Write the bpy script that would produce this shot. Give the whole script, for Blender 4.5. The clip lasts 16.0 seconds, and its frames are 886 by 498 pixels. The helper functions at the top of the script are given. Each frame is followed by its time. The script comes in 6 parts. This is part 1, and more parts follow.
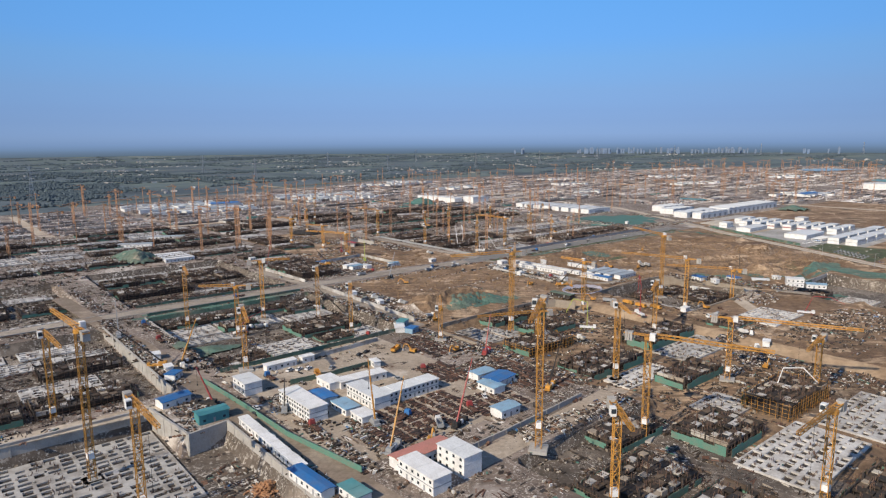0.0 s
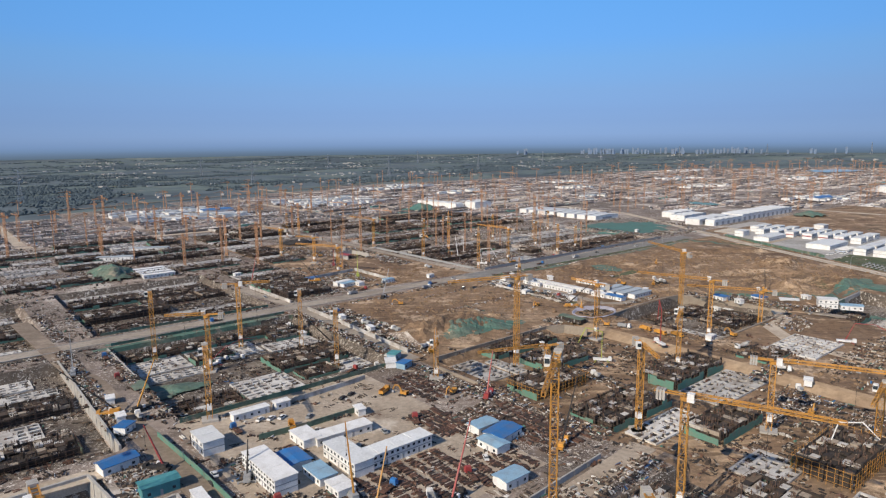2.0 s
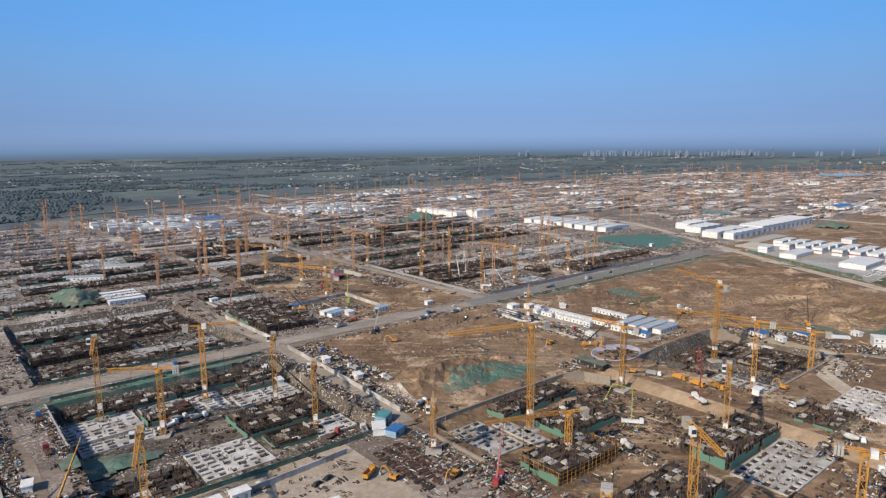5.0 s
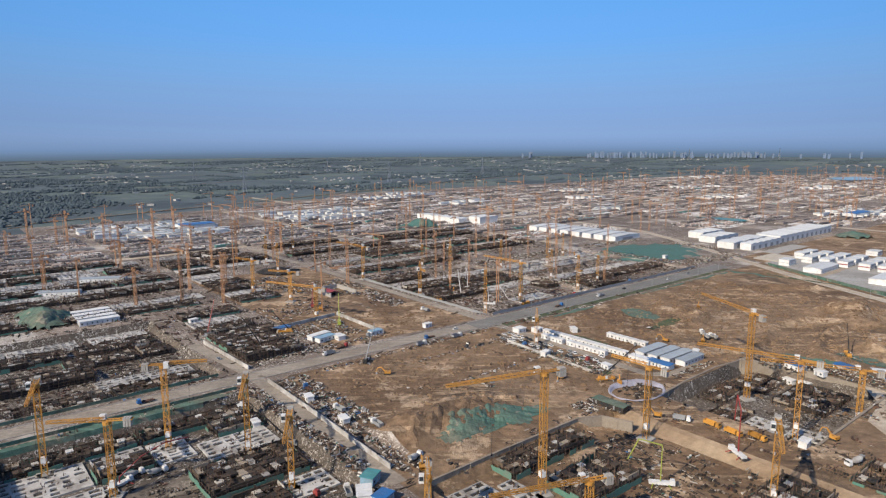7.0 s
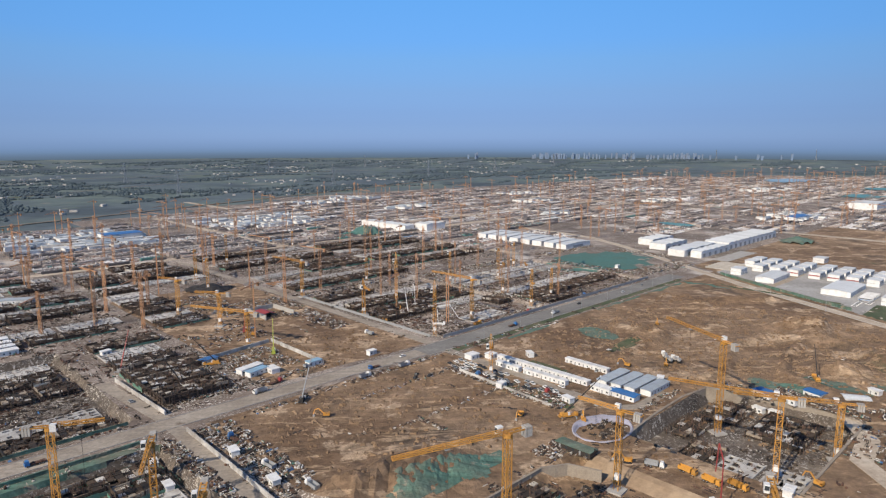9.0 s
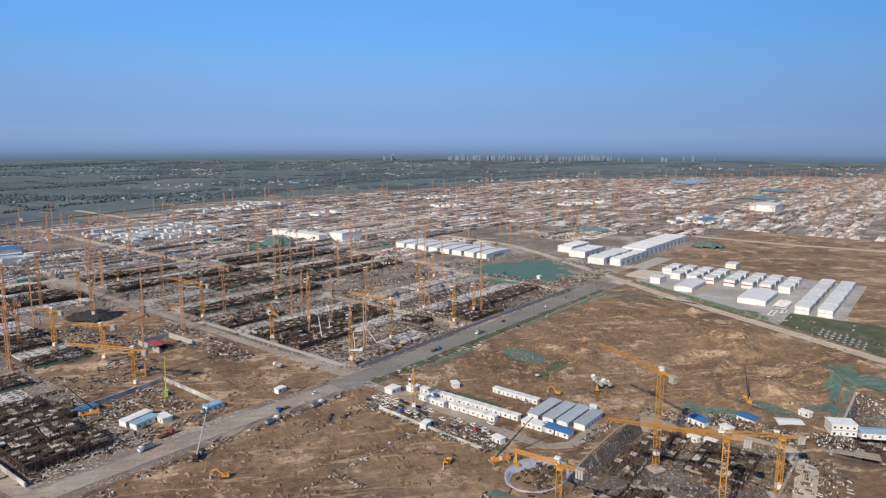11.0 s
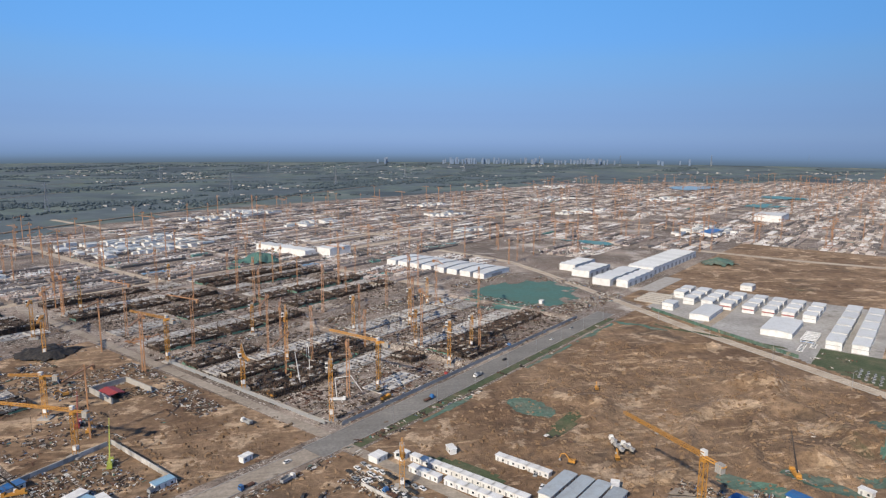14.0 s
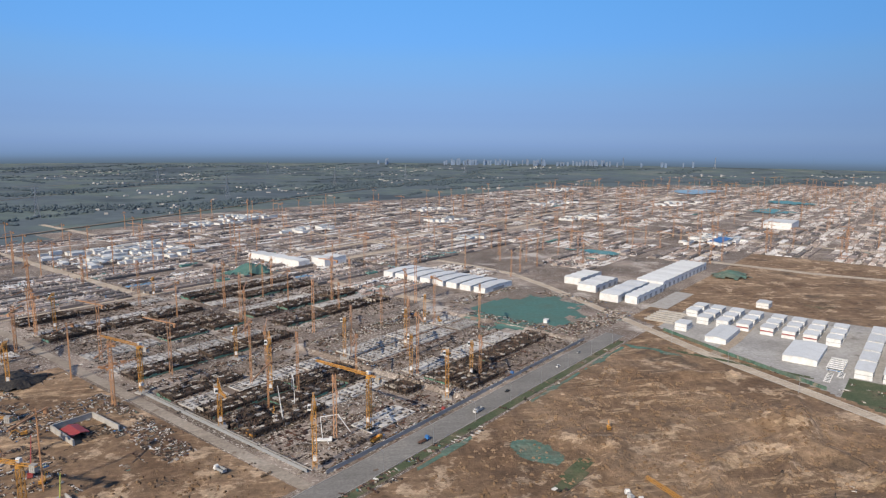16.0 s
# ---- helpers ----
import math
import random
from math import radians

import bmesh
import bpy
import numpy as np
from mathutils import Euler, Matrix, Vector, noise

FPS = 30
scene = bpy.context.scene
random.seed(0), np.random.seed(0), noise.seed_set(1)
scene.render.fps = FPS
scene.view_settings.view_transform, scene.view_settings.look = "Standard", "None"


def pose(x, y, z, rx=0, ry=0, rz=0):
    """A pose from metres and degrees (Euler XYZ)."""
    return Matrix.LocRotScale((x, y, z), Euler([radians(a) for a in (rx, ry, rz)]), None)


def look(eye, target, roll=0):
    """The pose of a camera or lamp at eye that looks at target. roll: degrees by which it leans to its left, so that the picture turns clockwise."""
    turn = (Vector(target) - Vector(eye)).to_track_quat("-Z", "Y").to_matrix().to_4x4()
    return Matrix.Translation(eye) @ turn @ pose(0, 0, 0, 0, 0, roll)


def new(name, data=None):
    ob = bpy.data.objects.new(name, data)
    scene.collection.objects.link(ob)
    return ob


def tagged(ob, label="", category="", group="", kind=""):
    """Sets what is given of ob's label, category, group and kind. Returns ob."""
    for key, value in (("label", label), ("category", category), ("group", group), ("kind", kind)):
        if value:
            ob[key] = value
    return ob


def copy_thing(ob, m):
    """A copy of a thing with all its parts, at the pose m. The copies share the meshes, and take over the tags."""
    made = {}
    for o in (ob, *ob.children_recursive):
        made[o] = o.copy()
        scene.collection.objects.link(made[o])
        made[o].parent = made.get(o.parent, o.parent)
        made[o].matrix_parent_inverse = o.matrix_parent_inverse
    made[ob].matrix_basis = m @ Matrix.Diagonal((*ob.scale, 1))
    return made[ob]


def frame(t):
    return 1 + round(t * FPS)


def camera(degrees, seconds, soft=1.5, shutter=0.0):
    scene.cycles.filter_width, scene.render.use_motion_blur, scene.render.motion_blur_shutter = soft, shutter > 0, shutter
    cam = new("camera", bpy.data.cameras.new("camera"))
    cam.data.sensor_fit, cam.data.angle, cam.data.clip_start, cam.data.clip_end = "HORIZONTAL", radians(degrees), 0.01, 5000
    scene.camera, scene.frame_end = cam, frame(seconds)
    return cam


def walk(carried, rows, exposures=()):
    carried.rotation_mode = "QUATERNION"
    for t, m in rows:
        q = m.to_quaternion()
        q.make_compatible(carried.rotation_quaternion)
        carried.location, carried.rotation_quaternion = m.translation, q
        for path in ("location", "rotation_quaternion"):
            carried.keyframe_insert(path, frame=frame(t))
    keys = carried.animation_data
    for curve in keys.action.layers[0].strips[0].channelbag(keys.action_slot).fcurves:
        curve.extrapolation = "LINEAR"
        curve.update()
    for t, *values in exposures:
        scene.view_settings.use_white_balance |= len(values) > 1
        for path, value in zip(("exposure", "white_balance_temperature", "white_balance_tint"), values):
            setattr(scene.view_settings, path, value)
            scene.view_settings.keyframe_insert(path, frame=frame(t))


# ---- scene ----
# camera: a drone that climbs from 111 to 165 m while it flies ahead, and turns to its right on the way
cam = camera(68.97, 16.0, soft=1.25)
UNIT = 1.35  # metres to a unit of the plan; places are given in units
PATH = [  # seconds, x, y, z, yaw, pitch, roll
    (0, 5.48, 2.48, 111.23, 0.12, -9.31, -0.32),
    (0.5, 6.56, 13.76, 112.76, 0.20, -9.32, -0.39),
    (1, 7.58, 25.17, 114.18, 0.31, -9.32, -0.45),
    (1.5, 8.40, 36.69, 115.48, 0.35, -9.31, -0.47),
    (2, 8.99, 47.98, 116.79, 0.37, -9.30, -0.48),
    (2.5, 9.34, 58.64, 118.20, 0.40, -9.29, -0.48),
    (3, 9.36, 68.82, 119.72, 0.42, -9.29, -0.46),
    (3.5, 9.09, 78.39, 121.34, 0.44, -9.30, -0.43),
    (4, 8.78, 87.76, 122.96, 0.34, -9.30, -0.40),
    (6.5, 10.51, 142.76, 129.71, 0.61, -9.27, -0.26),
    (7, 10.80, 153.57, 131.09, 0.64, -9.26, -0.21),
    (7.5, 10.94, 164.04, 132.58, 0.65, -9.25, -0.16),
    (8, 11.08, 174.38, 134.17, 0.63, -9.26, -0.10),
    (8.5, 11.26, 184.27, 135.88, -0.43, -9.27, -0.04),
    (9, 11.41, 193.45, 137.77, -4.17, -9.29, 0.01),
    (9.5, 11.80, 202.35, 139.74, -6.74, -9.31, 0.04),
    (10, 12.72, 211.32, 141.78, -9.17, -9.31, 0.06),
    (12.5, 20.43, 258.13, 152.05, -12.25, -9.23, 0.20),
    (13, 22.47, 267.85, 153.99, -12.16, -9.20, 0.23),
    (13.5, 24.69, 277.71, 155.94, -12.14, -9.17, 0.27),
    (14, 26.92, 287.34, 157.90, -12.11, -9.14, 0.32),
    (14.5, 29.19, 297.03, 159.94, -12.14, -9.13, 0.37),
    (15, 31.62, 306.67, 162.16, -12.13, -9.13, 0.42),
    (15.5, 34.39, 316.25, 164.43, -12.10, -9.14, 0.46),
    (16, 37.51, 326.07, 166.66, -12.00, -9.16, 0.50),
]


def drone(x, y, z, yaw, pitch, roll):
    return pose(x, y, z, 0, 0, yaw) @ pose(0, 0, 0, 90 + pitch) @ pose(0, 0, 0, 0, 0, roll)


walk(cam, [(t, drone(x, y, z, *turn)) for t, x, y, z, *turn in PATH])

# ---- light ----
SUN_EL, SUN_AZ = radians(35), radians(225)
world = bpy.data.worlds.new("sky")
scene.world = world
world.use_nodes = True
wn, wl = world.node_tree.nodes, world.node_tree.links
wn.clear()
sky = wn.new("ShaderNodeTexSky")
sky.sky_type = "NISHITA"
sky.sun_disc = False
sky.sun_elevation, sky.sun_rotation = SUN_EL, radians(184)
sky.altitude, sky.air_density, sky.dust_density, sky.ozone_density = 100, 1.0, 0.4, 4.0
tc = wn.new("ShaderNodeTexCoord")
sep = wn.new("ShaderNodeSeparateXYZ")
ramp = wn.new("ShaderNodeValToRGB")
mul = wn.new("ShaderNodeMix")
mul.data_type, mul.blend_type = "RGBA", "MULTIPLY"
mul.inputs[0].default_value = 1.0
bg = wn.new("ShaderNodeBackground")
bg.inputs["Strength"].default_value = 0.15
wout = wn.new("ShaderNodeOutputWorld")
wl.new(tc.outputs["Generated"], sep.inputs[0])
wl.new(sep.outputs["Z"], ramp.inputs[0])
wl.new(sky.outputs[0], mul.inputs[6])
wl.new(ramp.outputs[0], mul.inputs[7])
wl.new(mul.outputs[2], bg.inputs[0])
wl.new(bg.outputs[0], wout.inputs[0])
# the hazy lower air dims the sky towards the horizon
AIR = ((0.0, (0.218, 0.34, 0.74)), (0.03, (0.208, 0.296, 0.595)), (0.047, (0.223, 0.302, 0.559)), (0.076, (0.265, 0.345, 0.549)), (0.121, (0.305, 0.434, 0.618)),
       (0.15, (0.304, 0.484, 0.70)), (0.206, (0.345, 0.582, 0.79)), (0.5, (0.48, 0.58, 0.68)), (1.0, (0.85, 0.90, 0.95)))
while len(ramp.color_ramp.elements) < len(AIR):
    ramp.color_ramp.elements.new(0.5)
for e, (stop, col) in zip(ramp.color_ramp.elements, AIR):
    e.position, e.color = stop, (*col, 1)

lamp = bpy.data.lights.new("sun", "SUN")
lamp.energy, lamp.angle, lamp.color = 5.0, radians(0.6), (1.0, 0.88, 0.71)
scene.view_settings.exposure = 0.12
sun = new("sun", lamp)
sun.matrix_world = look((math.sin(SUN_AZ) * 300, math.cos(SUN_AZ) * 300, 300 * math.tan(SUN_EL)), (0, 0, 0))

# ---- materials ----
def node_mat(name, rough=0.85, metal=0.0):
    m = bpy.data.materials.new(name)
    m.use_nodes = True
    b = m.node_tree.nodes["Principled BSDF"]
    b.inputs["Roughness"].default_value, b.inputs["Metallic"].default_value = rough, metal
    b.inputs["Specular IOR Level"].default_value = 0.3
    return m, m.node_tree.nodes, m.node_tree.links, b


def noise_tex(n, l, scale, detail=6, rough=0.6, coords=None, stretch=None):
    t = n.new("ShaderNodeTexNoise")
    t.inputs["Scale"].default_value, t.inputs["Detail"].default_value, t.inputs["Roughness"].default_value = scale if stretch else scale / UNIT, detail, rough
    src = coords or n.new("ShaderNodeNewGeometry").outputs["Position"]
    if stretch:
        mp = n.new("ShaderNodeMapping")
        mp.inputs["Rotation"].default_value = (0, 0, -stretch[0])
        mp.inputs["Scale"].default_value = [k / UNIT for k in stretch[1]]
        l.new(src, mp.inputs[0])
        src = mp.outputs[0]
    l.new(src, t.inputs["Vector"])
    return t.outputs["Fac"]


def ramp_of(n, l, fac, stops, interp="LINEAR"):
    r = n.new("ShaderNodeValToRGB")
    r.color_ramp.interpolation = interp
    while len(r.color_ramp.elements) < len(stops):
        r.color_ramp.elements.new(0.5)
    for e, (p, c) in zip(r.color_ramp.elements, stops):
        e.position, e.color = p, (*c, 1)
    l.new(fac, r.inputs[0])
    return r.outputs[0]


def blend(n, l, fac, a, b, mode="MIX"):
    x = n.new("ShaderNodeMix")
    x.data_type, x.blend_type = "RGBA", mode
    for sock, val in ((x.inputs[0], fac), (x.inputs[6], a), (x.inputs[7], b)):
        if isinstance(val, (int, float)):
            sock.default_value = val
        elif isinstance(val, tuple):
            sock.default_value = (*val, 1)
        else:
            l.new(val, sock)
    return x.outputs[2]


def bump(n, l, b, height, strength, distance):
    x = n.new("ShaderNodeBump")
    x.inputs["Strength"].default_value, x.inputs["Distance"].default_value = strength, distance
    l.new(height, x.inputs["Height"])
    l.new(x.outputs[0], b.inputs["Normal"])


def worn(name, base, rough=0.7, metal=0.0, dirt=0.35, scale=0.5, dirt_col=(0.20, 0.16, 0.12), per=0.0):
    """Paint, concrete or metal with stains at two scales; per: how much the tone differs from thing to thing."""
    m, n, l, b = node_mat(name, rough, metal)
    big = noise_tex(n, l, scale, 4)
    small = noise_tex(n, l, scale * 9, 5)
    col = blend(n, l, ramp_of(n, l, big, ((0.42, (0, 0, 0)), (0.75, (dirt, dirt, dirt)))), base, dirt_col)
    tone = ramp_of(n, l, small, ((0.25, (0.78, 0.78, 0.78)), (0.75, (1.1, 1.1, 1.1))))
    col = blend(n, l, 1.0, col, tone, "MULTIPLY")
    if per:
        rnd = n.new("ShaderNodeObjectInfo").outputs["Random"]
        col = blend(n, l, 1.0, col, ramp_of(n, l, rnd, ((0, (1 - per,) * 3), (1, (1 + per * 0.3,) * 3))), "MULTIPLY")
    l.new(col, b.inputs["Base Color"])
    bump(n, l, b, small, 0.25, 0.05)
    return m


def pieces(name, stops, rough=0.85):
    """Loose things of many colours: each joined piece takes one of the stops."""
    m, n, l, b = node_mat(name, rough)
    rnd = n.new("ShaderNodeNewGeometry").outputs["Random Per Island"]
    col = ramp_of(n, l, rnd, stops, "CONSTANT")
    col = blend(n, l, 1.0, col, ramp_of(n, l, noise_tex(n, l, 1.3, 5), ((0.3, (0.7,) * 3), (0.75, (1.1,) * 3))), "MULTIPLY")
    l.new(col, b.inputs["Base Color"])
    return m


def earth(name, stops, s1=0.02, s2=0.35, rough=0.95, track=0.0, patches=(), specks=()):
    """Bare ground: broad tone, fine grain, wheel ruts along the grid and odd patches (noise scale, level, colour)."""
    m, n, l, b = node_mat(name, rough)
    broad = noise_tex(n, l, s1, 8, 0.62)
    fine = noise_tex(n, l, s2, 6, 0.65)
    col = ramp_of(n, l, broad, stops)
    for scale, level, tint in patches:
        f = ramp_of(n, l, noise_tex(n, l, scale, 5, 0.55), ((level, (0, 0, 0)), (min(level + 0.08, 1), (1, 1, 1))))
        col = blend(n, l, f, col, tint)
    if track:
        lines = noise_tex(n, l, 1.0, 4, 0.6, stretch=(radians(40), (0.01, 0.45, 0.2)))
        col = blend(n, l, 1.0, col, ramp_of(n, l, lines, ((0.35, (1 - track,) * 3), (0.65, (1 + track,) * 3))), "MULTIPLY")
    col = blend(n, l, 1.0, col, ramp_of(n, l, fine, ((0.25, (0.68,) * 3), (0.78, (1.25,) * 3))), "MULTIPLY")
    for scale, level, tint in specks:
        # scraps and crumbs, thick in some places and thin in others
        where = ramp_of(n, l, noise_tex(n, l, scale * 0.06, 3), ((0.40, (0, 0, 0)), (0.60, (0.9, 0.9, 0.9))))
        f = ramp_of(n, l, noise_tex(n, l, scale, 3, 0.7), ((level, (0, 0, 0)), (level + 0.03, (1, 1, 1))))
        col = blend(n, l, blend(n, l, 1.0, f, where, "MULTIPLY"), col, tint)
    l.new(col, b.inputs["Base Color"])
    bump(n, l, b, fine, 0.6, 0.4)
    return m


def netting(name, base, bare):
    """Dust netting pegged over earth: lapped strips, folds, and rents where the soil shows."""
    m, n, l, b = node_mat(name, 0.95)
    folds = noise_tex(n, l, 1.0, 6, 0.65, stretch=(radians(58), (0.05, 0.42, 0.2)))
    col = blend(n, l, 1.0, base, ramp_of(n, l, folds, ((0.30, (0.55,) * 3), (0.5, (1.0,) * 3), (0.68, (1.45,) * 3))), "MULTIPLY")
    dust = noise_tex(n, l, 0.05, 7, 0.68)
    col = blend(n, l, ramp_of(n, l, dust, ((0.42, (0, 0, 0)), (0.68, (0.75, 0.75, 0.75)))), col, bare)
    rents = noise_tex(n, l, 1.0, 7, 0.7, stretch=(radians(30), (0.09, 0.16, 0.1)))
    col = blend(n, l, ramp_of(n, l, rents, ((0.585, (0, 0, 0)), (0.61, (0.9, 0.9, 0.9)))), col, tuple(1.5 * k for k in bare))
    col = blend(n, l, 1.0, col, ramp_of(n, l, noise_tex(n, l, 0.7, 5, 0.7), ((0.28, (0.72,) * 3), (0.74, (1.25,) * 3))), "MULTIPLY")
    l.new(col, b.inputs["Base Color"])
    bump(n, l, b, folds, 0.8, 0.8)
    return m


def field_soil():
    """Bare field: brown earth with pale dry streaks, dark damp hollows, ruts and fine clods."""
    m, n, l, b = node_mat("brown_field_soil", 0.95)
    col = ramp_of(n, l, noise_tex(n, l, 0.016, 9, 0.66), ((0.30, (0.112, 0.069, 0.041)), (0.45, (0.168, 0.107, 0.064)), (0.57, (0.22, 0.146, 0.090)), (0.70, (0.33, 0.230, 0.148))))
    # scraped and heaped patches, pale where the subsoil is turned up
    heap = noise_tex(n, l, 0.045, 9, 0.72)
    col = blend(n, l, ramp_of(n, l, heap, ((0.55, (0, 0, 0)), (0.60, (0.8, 0.8, 0.8)), (0.66, (0.35, 0.35, 0.35)))), col, (0.50, 0.37, 0.25))
    col = blend(n, l, ramp_of(n, l, heap, ((0.36, (0.75, 0.75, 0.75)), (0.42, (0, 0, 0)))), col, (0.105, 0.075, 0.052))
    damp = ramp_of(n, l, noise_tex(n, l, 0.022, 6, 0.6), ((0.56, (0, 0, 0)), (0.66, (0.75, 0.75, 0.75))))
    col = blend(n, l, damp, col, (0.088, 0.064, 0.044))
    for ang, sc, lo in ((radians(-52), (0.014, 0.08, 0.1), 0.575), (radians(-20), (0.02, 0.13, 0.1), 0.60), (radians(60), (0.03, 0.15, 0.1), 0.62)):
        warp = noise_tex(n, l, 1.0, 8, 0.68, stretch=(ang, sc))
        col = blend(n, l, ramp_of(n, l, warp, ((lo, (0, 0, 0)), (lo + 0.03, (0.85, 0.85, 0.85)), (lo + 0.09, (0.1, 0.1, 0.1)))), col, (0.40, 0.285, 0.18))
    ruts = noise_tex(n, l, 1.0, 5, 0.6, stretch=(radians(35), (0.015, 0.5, 0.2)))
    col = blend(n, l, 1.0, col, ramp_of(n, l, ruts, ((0.35, (0.90,) * 3), (0.65, (1.10,) * 3))), "MULTIPLY")
    fine = noise_tex(n, l, 0.35, 7, 0.7)
    col = blend(n, l, 1.0, col, ramp_of(n, l, fine, ((0.28, (0.62,) * 3), (0.75, (1.32,) * 3))), "MULTIPLY")
    crumb = noise_tex(n, l, 0.11, 10, 0.78)
    col = blend(n, l, 1.0, col, ramp_of(n, l, crumb, ((0.34, (0.72,) * 3), (0.5, (1.12,) * 3), (0.66, (1.6,) * 3))), "MULTIPLY")
    weeds = ramp_of(n, l, noise_tex(n, l, 0.019, 6, 0.62, stretch=(0.7, (1.0, 1.0, 1.0))), ((0.66, (0, 0, 0)), (0.72, (0.7, 0.7, 0.7))))
    col = blend(n, l, weeds, col, (0.085, 0.092, 0.048))
    l.new(col, b.inputs["Base Color"])
    bump(n, l, b, crumb, 1.0, 1.5)
    return m


FIELD = field_soil()
SOIL = earth("brown_soil", ((0.3, (0.13, 0.080, 0.045)), (0.5, (0.19, 0.122, 0.072)), (0.68, (0.28, 0.19, 0.118))), 0.018, 0.3, track=0.07,
             patches=((0.011, 0.58, (0.125, 0.088, 0.058)), (0.03, 0.64, (0.36, 0.26, 0.165)), (0.09, 0.68, (0.40, 0.30, 0.20))))
BANK = earth("pale_dug_bank", ((0.3, (0.20, 0.135, 0.085)), (0.5, (0.30, 0.215, 0.14)), (0.7, (0.40, 0.30, 0.20))), 0.06, 0.4)
PITSOIL = earth("pit_soil", ((0.3, (0.060, 0.050, 0.042)), (0.55, (0.125, 0.100, 0.080)), (0.72, (0.27, 0.225, 0.18))), 0.06, 0.5, track=0.12,
                specks=((0.8, 0.53, (0.035, 0.030, 0.027)), (0.7, 0.57, (0.52, 0.48, 0.43)), (1.6, 0.58, (0.50, 0.46, 0.41))))
SITESOIL = earth("trodden_site_soil", ((0.30, (0.098, 0.076, 0.061)), (0.5, (0.178, 0.138, 0.112)), (0.66, (0.34, 0.28, 0.235))), 0.016, 0.15, track=0.10,
                 patches=((0.02, 0.58, (0.48, 0.43, 0.38)), (0.028, 0.59, (0.10, 0.082, 0.070)), (0.07, 0.65, (0.13, 0.10, 0.078))), specks=((0.8, 0.53, (0.055, 0.044, 0.036)), (0.7, 0.57, (0.60, 0.55, 0.49)), (1.6, 0.57, (0.55, 0.50, 0.44))))
# aerial haze over the fields is painted into this blue-grey base
HAZY_FARM = earth("hazy_farm_land", ((0.33, (0.084, 0.106, 0.122)), (0.48, (0.100, 0.126, 0.137)), (0.58, (0.112, 0.146, 0.130)), (0.70, (0.185, 0.19, 0.185))), 0.0045, 0.03,
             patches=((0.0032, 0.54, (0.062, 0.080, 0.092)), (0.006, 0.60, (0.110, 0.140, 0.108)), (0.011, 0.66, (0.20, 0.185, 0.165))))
GRASS = earth("rough_grass", ((0.3, (0.055, 0.078, 0.040)), (0.5, (0.080, 0.098, 0.052)), (0.64, (0.14, 0.125, 0.078)), (0.78, (0.24, 0.19, 0.13))), 0.09, 0.8)
YARD = earth("yard_concrete", ((0.3, (0.27, 0.215, 0.16)), (0.55, (0.38, 0.315, 0.245)), (0.75, (0.48, 0.41, 0.335))), 0.05, 0.6, patches=((0.08, 0.62, (0.20, 0.155, 0.12)), (0.03, 0.62, (0.55, 0.48, 0.40))), specks=((0.8, 0.60, (0.10, 0.08, 0.065)), (1.2, 0.64, (0.60, 0.56, 0.50))))
PAVING = earth("camp_paving", ((0.3, (0.27, 0.255, 0.235)), (0.55, (0.37, 0.355, 0.335)), (0.75, (0.46, 0.445, 0.42))), 0.04, 0.5, patches=((0.05, 0.6, (0.20, 0.185, 0.165)),))
DUSTY = earth("dusty_concrete_road", ((0.3, (0.35, 0.28, 0.21)), (0.55, (0.47, 0.395, 0.31)), (0.75, (0.57, 0.50, 0.41))), 0.06, 0.7, track=0.08)
ASPHALT = earth("asphalt", ((0.3, (0.16, 0.152, 0.14)), (0.55, (0.21, 0.20, 0.185)), (0.75, (0.29, 0.27, 0.24))), 0.04, 0.8, track=0.08)
ROADW = earth("worn_site_road", ((0.3, (0.23, 0.19, 0.15)), (0.55, (0.32, 0.275, 0.225)), (0.75, (0.42, 0.37, 0.31))), 0.05, 0.7, track=0.12, patches=((0.1, 0.62, (0.19, 0.15, 0.115)),))
MUDROAD = earth("muddy_road", ((0.3, (0.15, 0.115, 0.085)), (0.55, (0.24, 0.19, 0.145)), (0.75, (0.36, 0.30, 0.235))), 0.05, 0.7, track=0.12)
CONC = worn("cast_concrete", (0.40, 0.38, 0.35), 0.9, dirt=0.5, scale=0.25, dirt_col=(0.22, 0.19, 0.16))
STAINED = worn("stained_brown_concrete", (0.30, 0.255, 0.205), 0.9, dirt=0.7, scale=0.2, dirt_col=(0.20, 0.15, 0.105))
ROOFG = worn("grey_blue_sheet_roof", (0.38, 0.425, 0.46), 0.55, dirt=0.35, scale=0.3, per=0.15)
SLAB = worn("pale_slab", (0.56, 0.54, 0.51), 0.9, dirt=0.95, scale=0.17, dirt_col=(0.22, 0.185, 0.155), per=0.3)
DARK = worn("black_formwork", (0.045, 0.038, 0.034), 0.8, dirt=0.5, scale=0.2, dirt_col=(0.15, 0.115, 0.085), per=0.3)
PLY = pieces("formwork_boards", ((0, (0.045, 0.036, 0.030)), (0.3, (0.085, 0.062, 0.046)), (0.55, (0.15, 0.11, 0.078)), (0.72, (0.036, 0.033, 0.031)), (0.86, (0.33, 0.275, 0.215)), (0.95, (0.50, 0.46, 0.40))))
JUNK = pieces("stacked_material", ((0, (0.06, 0.046, 0.038)), (0.22, (0.15, 0.105, 0.075)), (0.36, (0.26, 0.215, 0.17)), (0.50, (0.52, 0.48, 0.42)), (0.62, (0.045, 0.042, 0.040)),
                                   (0.75, (0.18, 0.10, 0.065)), (0.875, (0.72, 0.695, 0.65)), (0.955, (0.09, 0.20, 0.16)), (0.985, (0.06, 0.17, 0.36))))
